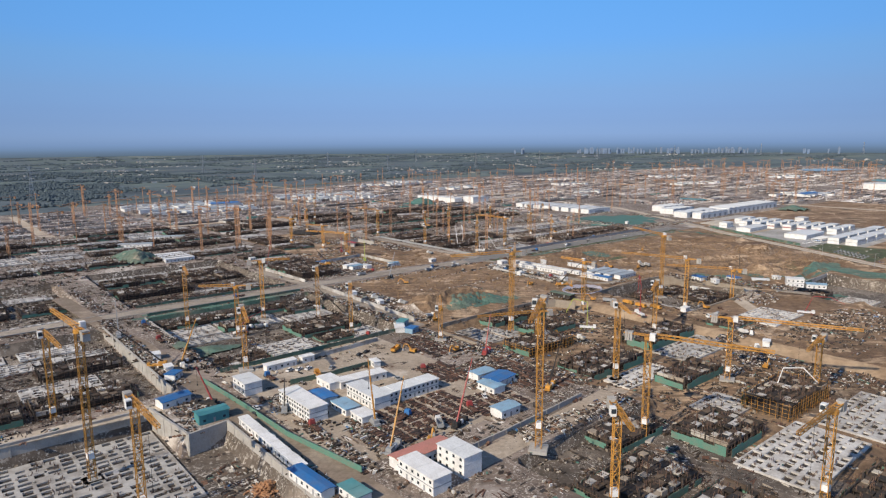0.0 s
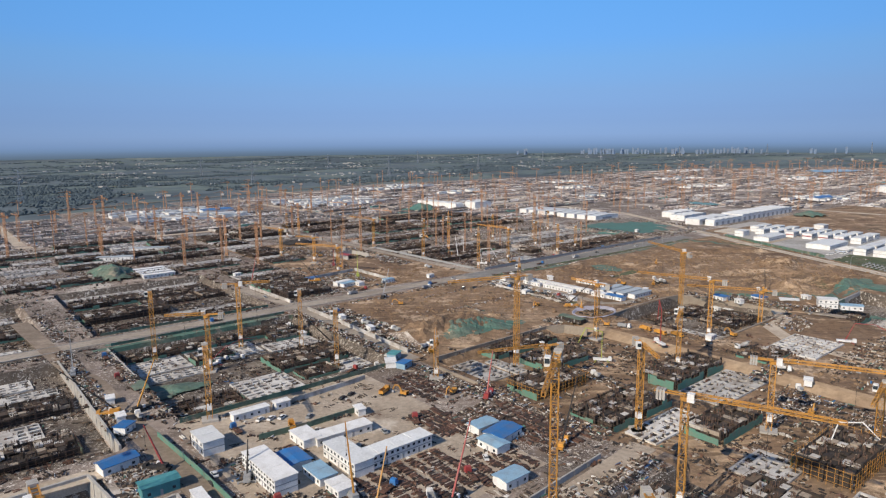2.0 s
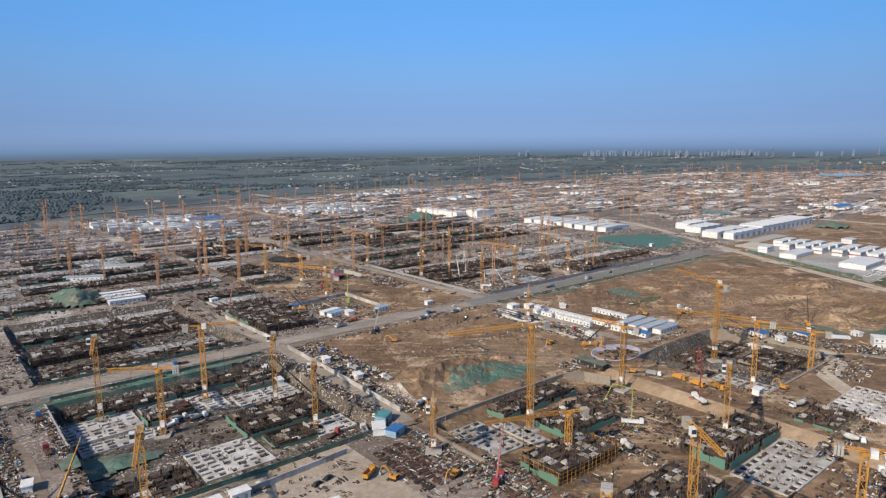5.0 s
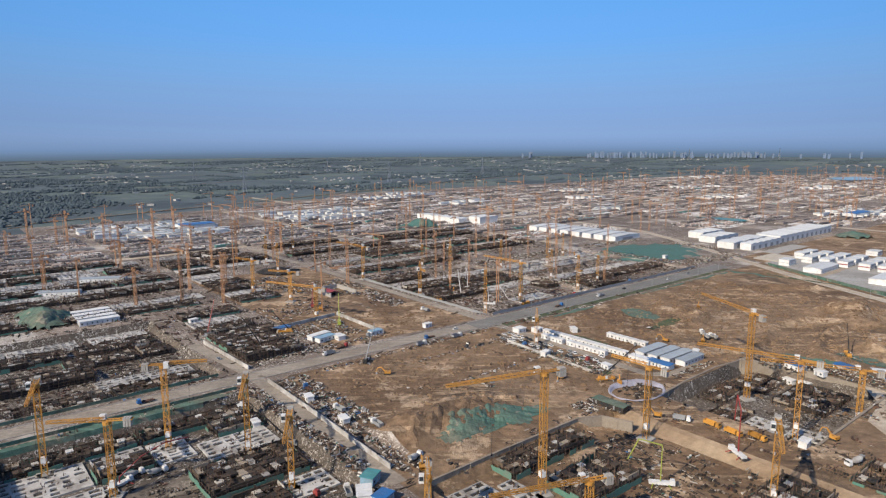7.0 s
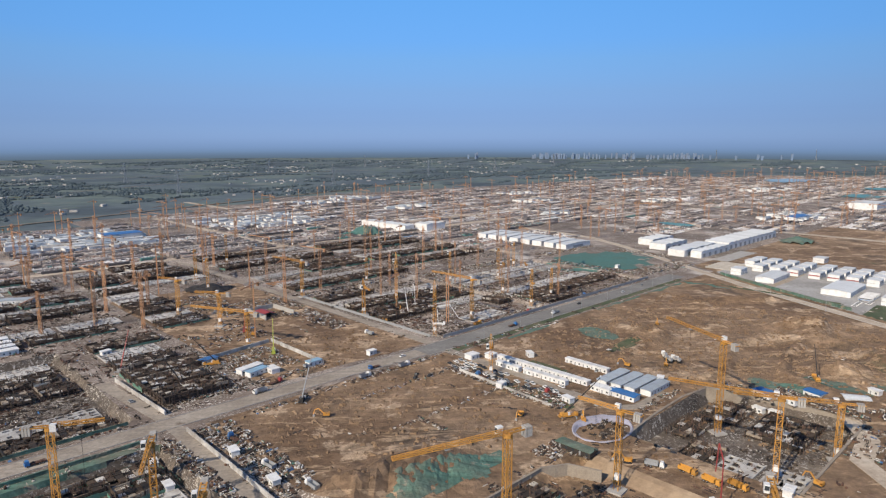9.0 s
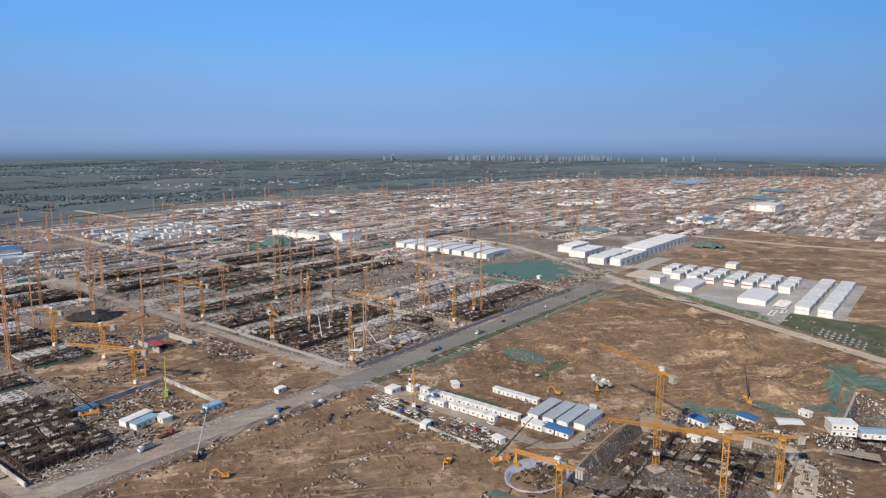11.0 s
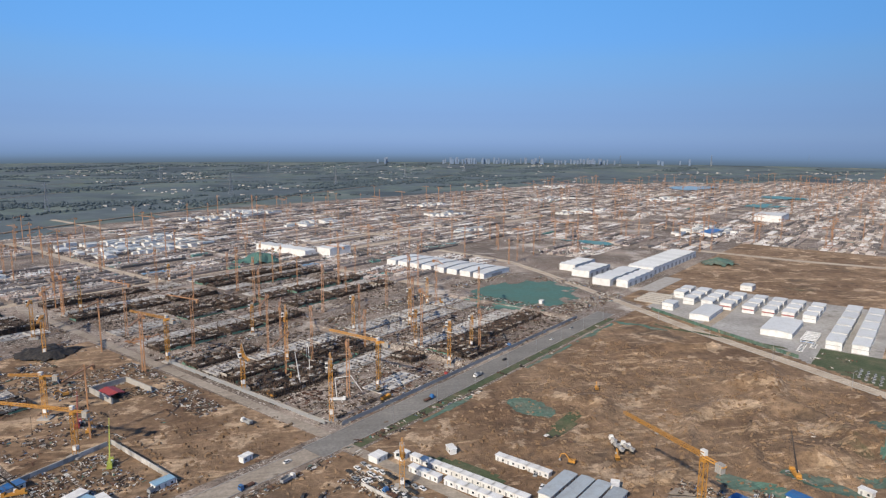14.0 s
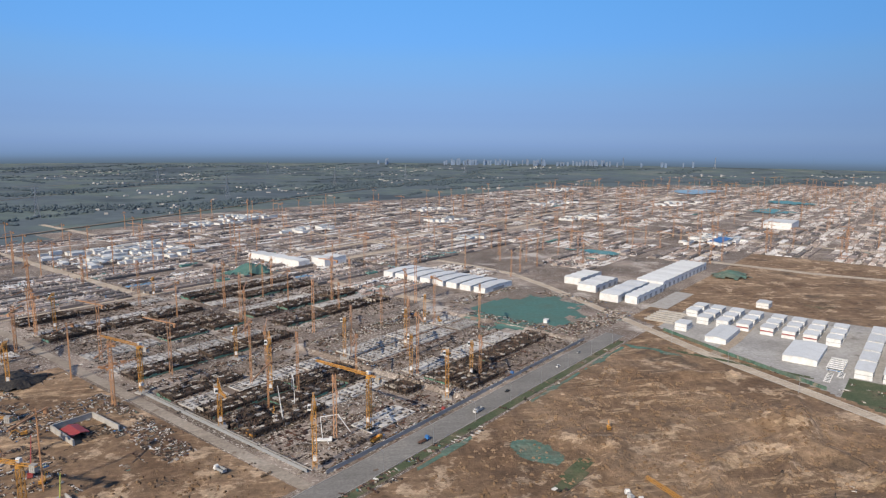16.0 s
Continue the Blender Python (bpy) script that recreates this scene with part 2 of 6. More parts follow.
RUSTY = pieces("rusty_steel", ((0, (0.075, 0.046, 0.037)), (0.35, (0.125, 0.066, 0.046)), (0.6, (0.045, 0.037, 0.034)), (0.86, (0.22, 0.13, 0.095)), (0.95, (0.42, 0.36, 0.30))))
BAR = worn("steel_bar", (0.16, 0.10, 0.075), 0.7, 0.3, scale=1.0)
NET = netting("green_netting", (0.078, 0.150, 0.118), (0.17, 0.152, 0.115))
SKIRT = worn("dusty_green_skirt", (0.10, 0.225, 0.175), 0.95, dirt=0.7, scale=0.4, dirt_col=(0.20, 0.185, 0.145))
POND = worn("dark_green_netting", (0.075, 0.165, 0.145), 0.9, dirt=0.5, scale=0.05, dirt_col=(0.09, 0.11, 0.085))
YELLOW = worn("crane_yellow", (0.56, 0.275, 0.055), 0.5, dirt=0.35, scale=0.3, dirt_col=(0.27, 0.16, 0.08), per=0.3)
ORANGE = worn("faded_orange", (0.50, 0.27, 0.14), 0.5, dirt=0.4, scale=0.3, dirt_col=(0.28, 0.17, 0.12), per=0.35)
WHITE = worn("white_panel", (0.74, 0.735, 0.72), 0.55, dirt=0.5, scale=0.3, dirt_col=(0.42, 0.385, 0.34))
ROOFW = worn("pale_sheet_roof", (0.65, 0.66, 0.655), 0.55, dirt=0.35, scale=0.2, dirt_col=(0.42, 0.41, 0.39), per=0.12)
BLUE = worn("blue_sheet_roof", (0.035, 0.16, 0.40), 0.45, dirt=0.4, scale=0.3, per=0.2)
PALEBLUE = worn("pale_blue_sheet", (0.25, 0.40, 0.52), 0.5, dirt=0.4, scale=0.3)
TEAL = worn("teal_sheet", (0.075, 0.25, 0.26), 0.5, dirt=0.6, scale=0.05, dirt_col=(0.26, 0.30, 0.28))
PINK = worn("faded_red_roof", (0.47, 0.20, 0.16), 0.7, dirt=0.3, scale=0.4)
RED = worn("red_paint", (0.30, 0.045, 0.045), 0.5, dirt=0.4, scale=0.5)
LIME = worn("yellow_green_paint", (0.34, 0.38, 0.07), 0.5, dirt=0.2, scale=0.5)
GREY = worn("grey_paint", (0.30, 0.31, 0.32), 0.5, scale=0.5)
BLACK = worn("black_rubber", (0.022, 0.022, 0.024), 0.85, dirt=0.3, scale=1.0)
GLASS = worn("dark_window_glass", (0.035, 0.045, 0.055), 0.12, dirt=0.1, scale=0.5)
LINER = worn("pale_lilac_liner", (0.36, 0.35, 0.41), 0.6, dirt=0.6, scale=0.25)
# leaf colour blued and greyed to carry the distance haze
HAZY_LEAF = worn("hazy_distant_leaves", (0.064, 0.088, 0.102), 0.9, dirt=0.4, scale=0.02, dirt_col=(0.086, 0.113, 0.127))
# blue tint of the air painted into the towers' own colour
HAZY_TOWN = worn("hazy_far_tower", (0.20, 0.265, 0.37), 0.9, dirt=0.3, scale=0.01)
STEEL = worn("galvanised_steel", (0.42, 0.43, 0.44), 0.45, 0.6, scale=0.5)
# distance haze is put into the far works' colours: their darks are lifted
FARDARK = pieces("far_dark_plots", ((0, (0.17, 0.150, 0.140)), (0.32, (0.26, 0.218, 0.195)), (0.56, (0.38, 0.32, 0.285)), (0.78, (0.125, 0.115, 0.112)), (0.88, (0.48, 0.43, 0.385)), (0.975, (0.13, 0.27, 0.24))))
FARPALE = pieces("far_pale_slabs", ((0, (0.58, 0.53, 0.48)), (0.3, (0.74, 0.70, 0.66)), (0.5, (0.48, 0.40, 0.345)), (0.68, (0.26, 0.22, 0.195)), (0.80, (0.74, 0.72, 0.70)), (0.95, (0.45, 0.30, 0.23))))
FARSITE = pieces("far_building_work", ((0, (0.21, 0.172, 0.155)), (0.12, (0.47, 0.375, 0.315)), (0.30, (0.34, 0.275, 0.235)), (0.42, (0.68, 0.60, 0.535)), (0.60, (0.80, 0.765, 0.73)),
                                       (0.76, (0.11, 0.096, 0.09)), (0.86, (0.42, 0.29, 0.225)), (0.965, (0.17, 0.32, 0.30)), (0.987, (0.15, 0.29, 0.46))))


def haze_wall():
    """The far distance as self-lit haze, its glow painted paler towards the sky."""
    m = bpy.data.materials.new("haze_glow_backdrop")
    m.use_nodes = True
    n, l = m.node_tree.nodes, m.node_tree.links
    n.clear()
    sep = n.new("ShaderNodeSeparateXYZ")
    l.new(n.new("ShaderNodeNewGeometry").outputs["Position"], sep.inputs[0])
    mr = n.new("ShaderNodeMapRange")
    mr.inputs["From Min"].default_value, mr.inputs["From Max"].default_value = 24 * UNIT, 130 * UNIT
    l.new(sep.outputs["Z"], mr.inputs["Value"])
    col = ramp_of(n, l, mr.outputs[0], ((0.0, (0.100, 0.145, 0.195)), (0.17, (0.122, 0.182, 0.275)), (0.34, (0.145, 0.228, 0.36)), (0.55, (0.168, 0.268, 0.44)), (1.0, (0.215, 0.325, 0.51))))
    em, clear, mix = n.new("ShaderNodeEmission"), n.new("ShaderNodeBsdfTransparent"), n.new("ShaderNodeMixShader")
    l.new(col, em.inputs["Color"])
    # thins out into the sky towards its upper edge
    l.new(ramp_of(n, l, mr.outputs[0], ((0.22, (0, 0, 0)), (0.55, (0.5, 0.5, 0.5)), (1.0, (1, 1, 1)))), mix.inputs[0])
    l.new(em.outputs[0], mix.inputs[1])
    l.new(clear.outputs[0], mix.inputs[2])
    out = n.new("ShaderNodeOutputMaterial")
    l.new(mix.outputs[0], out.inputs[0])
    return m


HAZE = haze_wall()

# ---- building blocks ----
ORIGIN, GRID = Vector((25.0, 457.0)), radians(40)
CU, SU = math.cos(GRID), math.sin(GRID)
rng = random.Random(7)


def to_xy(u, v):
    """From the site's own street grid to the world; the western half of the grid is set over a little towards the crossing."""
    k = min(max((-15 - u) / 40, 0.0), 1.0)
    u, v = u + 6.5 * k, v + 2.5 * k
    return ORIGIN.x + u * CU - v * SU, ORIGIN.y + u * SU + v * CU


def to_uv(x, y):
    x, y = x - ORIGIN.x, y - ORIGIN.y
    u, v = x * CU + y * SU, -x * SU + y * CU
    u = u if u > -15 else max((u + 2.4375) / 0.8375, u - 6.5) if u > -48.5 else u - 6.5
    return u, v - 2.5 * min(max((-15 - u) / 40, 0.0), 1.0)


class Geo:
    """A mesh in the making: boxes, beams, tubes and sheets, each with a material slot."""

    unit = UNIT  # metres to a unit; 1 for what is drawn in metres

    def __init__(self):
        self.v, self.f, self.m = [], [], []
        self.k = Geo.unit

    def add(self, verts, faces, mi=0):
        k = len(self.v)
        self.v.extend(verts)
        self.f.extend([tuple(i + k for i in f) for f in faces])
        self.m.extend([mi] * len(faces))
        return self

    def box(self, cx, cy, z0, sx, sy, sz, ang=0.0, mi=0, taper=1.0, shear=0.0):
        c, s = math.cos(ang), math.sin(ang)
        out = []
        for z, k, o in ((z0, 1.0, 0.0), (z0 + sz, taper, shear)):
            for x, y in ((-sx / 2, -sy / 2), (sx / 2, -sy / 2), (sx / 2, sy / 2), (-sx / 2, sy / 2)):
                x, y = x * k + o, y * k
                out.append((cx + x * c - y * s, cy + x * s + y * c, z))
        return self.add(out, ((3, 2, 1, 0), (4, 5, 6, 7), (0, 1, 5, 4), (1, 2, 6, 5), (2, 3, 7, 6), (3, 0, 4, 7)), mi)

    def block(self, cx, cy, z0, sx, sy, sz, ang=0.0, mi=0):
        """A box that lies on something: no face beneath."""
        c, s = math.cos(ang), math.sin(ang)
        ax, ay, bx, by = sx / 2 * c, sx / 2 * s, -sy / 2 * s, sy / 2 * c
        k, z1 = len(self.v), z0 + sz
        p = ((cx - ax - bx, cy - ay - by), (cx + ax - bx, cy + ay - by), (cx + ax + bx, cy + ay + by), (cx - ax + bx, cy - ay + by))
        self.v += [(x, y, z0) for x, y in p] + [(x, y, z1) for x, y in p]
        self.f += [(k + 4, k + 5, k + 6, k + 7), (k, k + 1, k + 5, k + 4), (k + 1, k + 2, k + 6, k + 5), (k + 2, k + 3, k + 7, k + 6), (k + 3, k, k + 4, k + 7)]
        self.m += [mi] * 5
        return self

    def beam(self, p, q, w, mi=0, w2=None):
        p, q = Vector(p), Vector(q)
        d = (q - p).normalized()
        a = d.cross(Vector((0, 0, 1)) if abs(d.z) < 0.9 else Vector((1, 0, 0))).normalized()
        b = d.cross(a)
        out = []
        for e, h in ((p, w / 2), (q, (w2 or w) / 2)):
            for i, j in ((-1, -1), (1, -1), (1, 1), (-1, 1)):
                out.append(tuple(e + a * (i * h) + b * (j * h)))
        return self.add(out, ((3, 2, 1, 0), (4, 5, 6, 7), (0, 1, 5, 4), (1, 2, 6, 5), (2, 3, 7, 6), (3, 0, 4, 7)), mi)

    def tube(self, p, q, r, mi=0, n=8, r2=None):
        p, q = Vector(p), Vector(q)
        d = (q - p).normalized()
        a = d.cross(Vector((0, 0, 1)) if abs(d.z) < 0.9 else Vector((1, 0, 0))).normalized()
        b = d.cross(a)
        out = []
        for e, h in ((p, r), (q, r if r2 is None else r2)):
            out += [tuple(e + a * (h * math.cos(k * 2 * math.pi / n)) + b * (h * math.sin(k * 2 * math.pi / n))) for k in range(n)]
        faces = [(k, (k + 1) % n, n + (k + 1) % n, n + k) for k in range(n)] + [tuple(range(n))[::-1], tuple(range(n, 2 * n))]
        return self.add(out, faces, mi)

    def gable(self, cx, cy, z0, sx, sy, rise, over=0.0, mi=0, thick=0.15):
        """A pitched roof with its ridge along x."""
        x, y = sx / 2 + over, sy / 2 + over
        out = []
        for dz in (0, thick):
            out += [(cx - x, cy - y, z0 + dz), (cx + x, cy - y, z0 + dz), (cx + x, cy, z0 + rise + dz), (cx - x, cy, z0 + rise + dz), (cx + x, cy + y, z0 + dz), (cx - x, cy + y, z0 + dz)]
        return self.add(out, ((3, 2, 1, 0), (5, 4, 2, 3), (6, 7, 8, 9), (9, 8, 10, 11), (0, 1, 7, 6), (4, 5, 11, 10), (0, 6, 9, 3), (3, 9, 11, 5), (1, 2, 8, 7), (2, 4, 10, 8)), mi)

    def mesh(self, name, mats):
        me = bpy.data.meshes.new(name)
        me.from_pydata([(x * self.k, y * self.k, z * self.k) for x, y, z in self.v], [], self.f)
        for m in mats:
            me.materials.append(m)
        if len(mats) > 1:
            me.polygons.foreach_set("material_index", self.m)
        me.update()
        return me


def part(name, geo, mats, parent=None, label=""):
    """ONE mesh object, under a thing or a part where there is one."""
    ob = new(name, geo.mesh(name, mats if isinstance(mats, (list, tuple)) else [mats]))
    if parent:
        ob.parent = parent
    return tagged(ob, label)


def thing(name, label, category, group="", kind=""):
    return tagged(new(name), label, category, group, kind)


def smooth(a, b, x):
    t = min(max((x - a) / (b - a), 0.0), 1.0)
    return t * t * (3 - 2 * t)


# ---- ground ----
# pits: u0, u1, v0, v1, depth
PITS = [
    (-420, -262, -330, -131, 6.0), (-262, -247.5, -330, -157, 6.0),
    (-232, -146, -111, -16, 5.0),
    (-200, -46, -330, -228, 3.0), (-134, -46, -228, -118, 3.0),
    (-16, 54, -177, -120, 6.0), (62, 130, -300, -186, 6.0),
    (15, 112, 14, 138, 1.8), (118, 236, 14, 120, 1.5),
    (-232, -146, 12, 120, 4.0), (-330, -252, -118, -20, 4.5), (-330, -252, -8, 110, 4.0),
]
RIM = 3420.0


def pit_depth(u, v):
    for u0, u1, v0, v1, d in PITS:
        if u0 < u < u1 and v0 < v < v1:
            return d
    return 0.0


def is_field(u, v):
    x, y = to_xy(u, v)
    right = x < 267 + (620 - y) * 0.18
    return (-128 < u < 0 and -112 < v < -10) or (u > 0 and v < -16 and right and y > 300 and u > -8) or (-88 < u < 0 and 8 < v < 62)


def site_edge(x, y):
    """Metres inside the building site's long western edge."""
    return ((x + 527) * 345 - (y - 761) * 189) / 393.0


def far_edge(x, y):
    """How far inside the site's western and northern edges a place lies."""
    return min(site_edge(x, y), ((x + 116) * 600 - (y - 1469) * 830) / 1024, 2145 - 0.1 * max(0.0, x - 900) - y, 2300 - math.hypot(x - 900, y - 1100))


def east_road(x, y):
    """Metres from the middle of the eastern road."""
    return abs(x - (254 + (634 - y) * (0.187 if y < 634 else 0.12)))


def height(u, v):
    x, y = to_xy(u, v)
    calm = smooth(7, 16, east_road(x, y))
    r = math.hypot(u, v)
    z = 30.0 * smooth(2100, RIM, r) ** 1.3
    d = pit_depth(u, v)
    if -52 < u < -42 and -330 < v < -122:
        return -3.0 * smooth(-42, -52, u) if u > -52 else -3.0
    if d:
        return -d
    n = noise.noise(Vector((x * 0.02, y * 0.02, 0.3)))
    if is_field(u, v):
        z += 0.35 * n * calm * smooth(9, 14, abs(v + 2))
        if v < -14 and u > 0:
            ridge = abs(noise.noise(Vector((u * 0.012 + 3, v * 0.035, 1.7))))
            z += 2.4 * max(0.0, 0.16 - ridge) / 0.16 * smooth(18, 60, abs(v)) * smooth(38, 60, u) * calm
            z += 0.9 * noise.fractal(Vector((x * 0.05, y * 0.05, 2.0)), 1.0, 2.0, 4) * smooth(35, 60, u) * calm
        # the bank of dug earth beside the round basin
        m = math.exp(-(((u + 97) / 24) ** 2 + ((v + 91) / 12) ** 2)) * 7.0
        m += math.exp(-(((u + 120) / 12) ** 2 + ((v + 88) / 10) ** 2)) * 4.0
        z += m * (0.85 + 0.5 * noise.fractal(Vector((x * 0.11, y * 0.11, 4.0)), 1.0, 2.0, 4))
    for hx, hy, hr, hh in ((237, 479, 13, 6), (205, 405, 14, 5), (238, 415, 14, 4)):
        z += hh * math.exp(-((x - hx) ** 2 + (y - hy) ** 2) / hr**2) * (1 + 0.5 * noise.fractal(Vector((x * 0.12, y * 0.12, 7.0)), 1.0, 2.0, 3))
    return z


def lines(lo, hi, step, far, grow):
    out = [lo + step * k for k in range(int((hi - lo) / step) + 1)]
    a, s = out[-1], step
    while a < far:
        s *= grow
        a += s
        out.append(min(a, far))
    a, s = out[0], step
    while a > -far:
        s *= grow
        a -= s
        out.insert(0, max(a, -far))
    return out


def build_ground():
    us, vs = lines(-340, 340, 2.5, RIM, 1.13), lines(-330, 150, 2.5, RIM, 1.13)
    verts, faces, mats = [], [], []
    nu, nv = len(us), len(vs)
    for v in vs:
        for u in us:
            box, r = max(abs(u), abs(v)), math.hypot(u, v)
            k = 1 + smooth(500, 2000, box) * (box / r - 1) if r else 1
            uu, vv = u * k, v * k
            x, y = to_xy(uu, vv)
            verts.append((x, y, height(uu, vv)))
    for j in range(nv - 1):
        for i in range(nu - 1):
            a = j * nu + i
            faces.append((a, a + 1, a + nu + 1, a + nu))
            x = sum(verts[k][0] for k in faces[-1]) / 4
            y = sum(verts[k][1] for k in faces[-1]) / 4
            u, v = to_uv(x, y)
            if -51 < u < -42.5 and -330 < v < -122:
                m = 6
            elif -140 < u < 60 and -330 < v < -100 and not (-16 < u < 54 and -177 < v < -120):
                m = 0
            elif pit_depth(u, v):
                m = 2 if u > 0 and v > 0 else 1
            elif is_field(u, v) or -92 < u < 3 and 8 < v < 215:
                m = 0
            elif -234 < u < -164 and -206 < v < -112:
                m = 5
            elif -190 < v < -134 and 287 + (v + 7) * 0.5623 < u < 266:
                m = 4
            elif 287 + (v + 7) * 0.5623 < u < 390 and -165 < v < -18:
                m = 7
            elif x > 267 + (620 - y) * 0.18 and v < 8 and u < 690:
                m = 0
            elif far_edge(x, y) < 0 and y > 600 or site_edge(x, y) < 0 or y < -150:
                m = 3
            else:
                m = 2
            mats.append(m)
    me = bpy.data.meshes.new("ground")
    me.from_pydata([(x * UNIT, y * UNIT, z * UNIT) for x, y, z in verts], [], faces)
    for m in (FIELD, PITSOIL, SITESOIL, HAZY_FARM, GRASS, YARD, BANK, PAVING):
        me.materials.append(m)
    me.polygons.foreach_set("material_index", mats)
    me.update()
    return tagged(new("ground", me), "brown trodden earth of a huge building site, fields beyond", "ground", kind="structure")


build_ground()


def strip(name, pts, width, mat, label, z=0.06, kerb=0.0, category="road"):
    """A road along points of the world, with a kerb on both sides where it has one."""
    g = Geo()
    pts = [Vector(p) for p in pts]
    dense = []
    for a, b in zip(pts, pts[1:]):
        n = max(1, int((b - a).length / 12))
        dense += [a.lerp(b, k / n) for k in range(n)]
    dense.append(pts[-1])
    rows = []
    for i, p in enumerate(dense):
        d = (dense[min(i + 1, len(dense) - 1)] - dense[max(i - 1, 0)]).normalized()
        s = Vector((-d.y, d.x))
        rows.append((p + s * width / 2, p - s * width / 2))
    for i in range(len(rows) - 1):
        quad = [rows[i][0], rows[i][1], rows[i + 1][1], rows[i + 1][0]]
        g.add([(q.x, q.y, z) for q in quad] + [(q.x, q.y, z - 0.3) for q in quad], ((3, 2, 1, 0), (0, 1, 5, 4), (1, 2, 6, 5), (2, 3, 7, 6), (3, 0, 4, 7)), 0)
        if kerb:
            for side in (0, 1):
                g.beam((*rows[i][side], z + kerb / 2 - 0.04), (*rows[i + 1][side], z + kerb / 2 - 0.04), kerb, 1)
    ob = part(name, g, [mat, CONC])
    return tagged(ob, label, category, kind="structure")


def uvs(*pairs):
    return [to_xy(u, v) for u, v in pairs]


strip("road_main", uvs((-8, -2), (120, -2), (262, -2)), 12.5, ASPHALT, "grey asphalt road with pale kerbs between the building plots", kerb=0.25)
strip("road_main_west", uvs((-330, -1), (-240, 0), (-139, -1), (-60, -2), (-8, -2)), 9.5, ROADW, "dusty concrete road between the building plots", kerb=0.25)
strip("road_cross", uvs((5.5, 5), (6, 80), (7, 150), (7, 330)), 5.0, ROADW, "pale dusty site road past the deep plots", z=0.08)
strip("road_camp", uvs((4, -8), (2, -60), (0, -104), (8, -111), (29, -111.5), (47, -114), (57, -130), (58.5, -165), (66, -200)), 5, ROADW, "pale dusty site road beside the cabins", z=0.08)
strip("road_west", uvs((-256, 60), (-250.5, -20), (-245.7, -62), (-245.5, -97), (-243.5, -124), (-242.5, -152), (-239.5, -184), (-236, -225), (-230, -275)), 7.5, MUDROAD, "muddy concrete site road with wheel tracks", z=0.09)
strip("road_lane", uvs((-142, 60), (-137, 6), (-137, -10), (-140, -112)), 5.5, ROADW, "pale concrete lane between two plots", z=0.10)
strip("road_east_ramp", uvs((64, -166), (40, -181.5), (20, -184), (4, -200), (0, -230)), 7, DUSTY, "pale concrete road along the end of a deep pit", z=0.12)
strip("road_yard", uvs((-213, -222.5), (-190, -221), (-150, -217.5), (-136, -216)), 7.5, YARD, "pale concrete road beside the yard wall", z=0.1)
strip("road_east", [(150, 935), (197, 874), (222, 830), (236, 765), (248, 680), (256, 620), (262, 577), (270, 540), (278, 505), (287, 462), (300, 400), (340, 200), (370, 0)], 7.5, DUSTY, "pale concrete road beside the camp of white blocks", z=0.07, kerb=0.25)
strip("road_pit_rim", uvs((-252, -131), (-300, -128), (-420, -126)), 7, DUSTY, "pale dusty road along the deep pit", z=0.11)
strip("road_outer", uvs((600, 75), (590, 30), (588, -72), (600, -157), (640, -420)), 11, DUSTY, "pale concrete road across bare earth", z=0.08)
strip("road_north", uvs((-330, 344), (262, 344), (900, 352), (1500, 360)), 11, DUSTY, "pale concrete road between distant plots", z=0.08)
strip("road_north_two", uvs((252, 150), (252, 344), (250, 900)), 9, DUSTY, "pale concrete road between distant plots", z=0.1)
strip("road_camp_link", uvs((258, -66), (300, -68), (372, -66)), 7, YARD, "pale concrete road into the camp", z=0.09)
strip("verge", uvs((6, -11), (130, -11), (250, -11)), 4.5, GRASS, "rough grass strip with green netting beside the road", z=0.03, category="verge")

# ---- tower cranes ----
def lattice(g, p, q, w, n, t, mi=0, w_top=None, faces=4):
    """An open square lattice boom from p to q: four chords, braces and rungs."""
    p, q = Vector(p), Vector(q)
    d = (q - p).normalized()
    a = d.cross(Vector((0, 0, 1)) if abs(d.z) < 0.9 else Vector((1, 0, 0))).normalized()
    b = d.cross(a)
    ring = lambda k: [p.lerp(q, k / n) + (a * i + b * j) * (w / 2 + ((w_top or w) - w) / 2 * k / n) for i, j in ((-1, -1), (1, -1), (1, 1), (-1, 1))]
    first, last = ring(0), ring(n)
    for c in range(4):
        g.beam(first[c], last[c], t, mi)
    for k in range(n):
        lo, hi = ring(k), ring(k + 1)
        for c in range(faces):
            e = (c + 1) % 4
            g.beam(lo[c] if k % 2 else lo[e], hi[e] if k % 2 else hi[c], t * 0.6, mi)
            g.beam(hi[c], hi[e], t * 0.6, mi)


def small_crane(g, x, y, z, h, jib, turn, counter=6.0):
    """A far tower crane as part of a larger mesh: mast, head, jib and counterweight."""
    m = Matrix.Translation((x, y, z)) @ Matrix.Rotation(turn, 4, "Z")
    w = lambda *p: m @ Vector(p)
    for k in range(int(h / 6)):
        s = 0.35 if k % 2 else -0.35
        g.beam(w(s, s, k * 6), w(-s, -s, k * 6 + 6), 0.22)
    for i, j in ((-0.5, -0.5), (0.5, 0.5)):
        g.beam(w(i, j, 0), w(i, j, h + 3), 0.26)
    g.beam(w(-counter, 0, h + 1), w(jib, 0, h + 1.2), 0.5).beam(w(0, 0, h + 3), w(jib * 0.6, 0, h + 1.4), 0.12)
    q = w(-counter + 0.8, 0, h - 0.8)
    g.box(q.x, q.y, q.z, 1.2, 1.4, 1.8, turn)


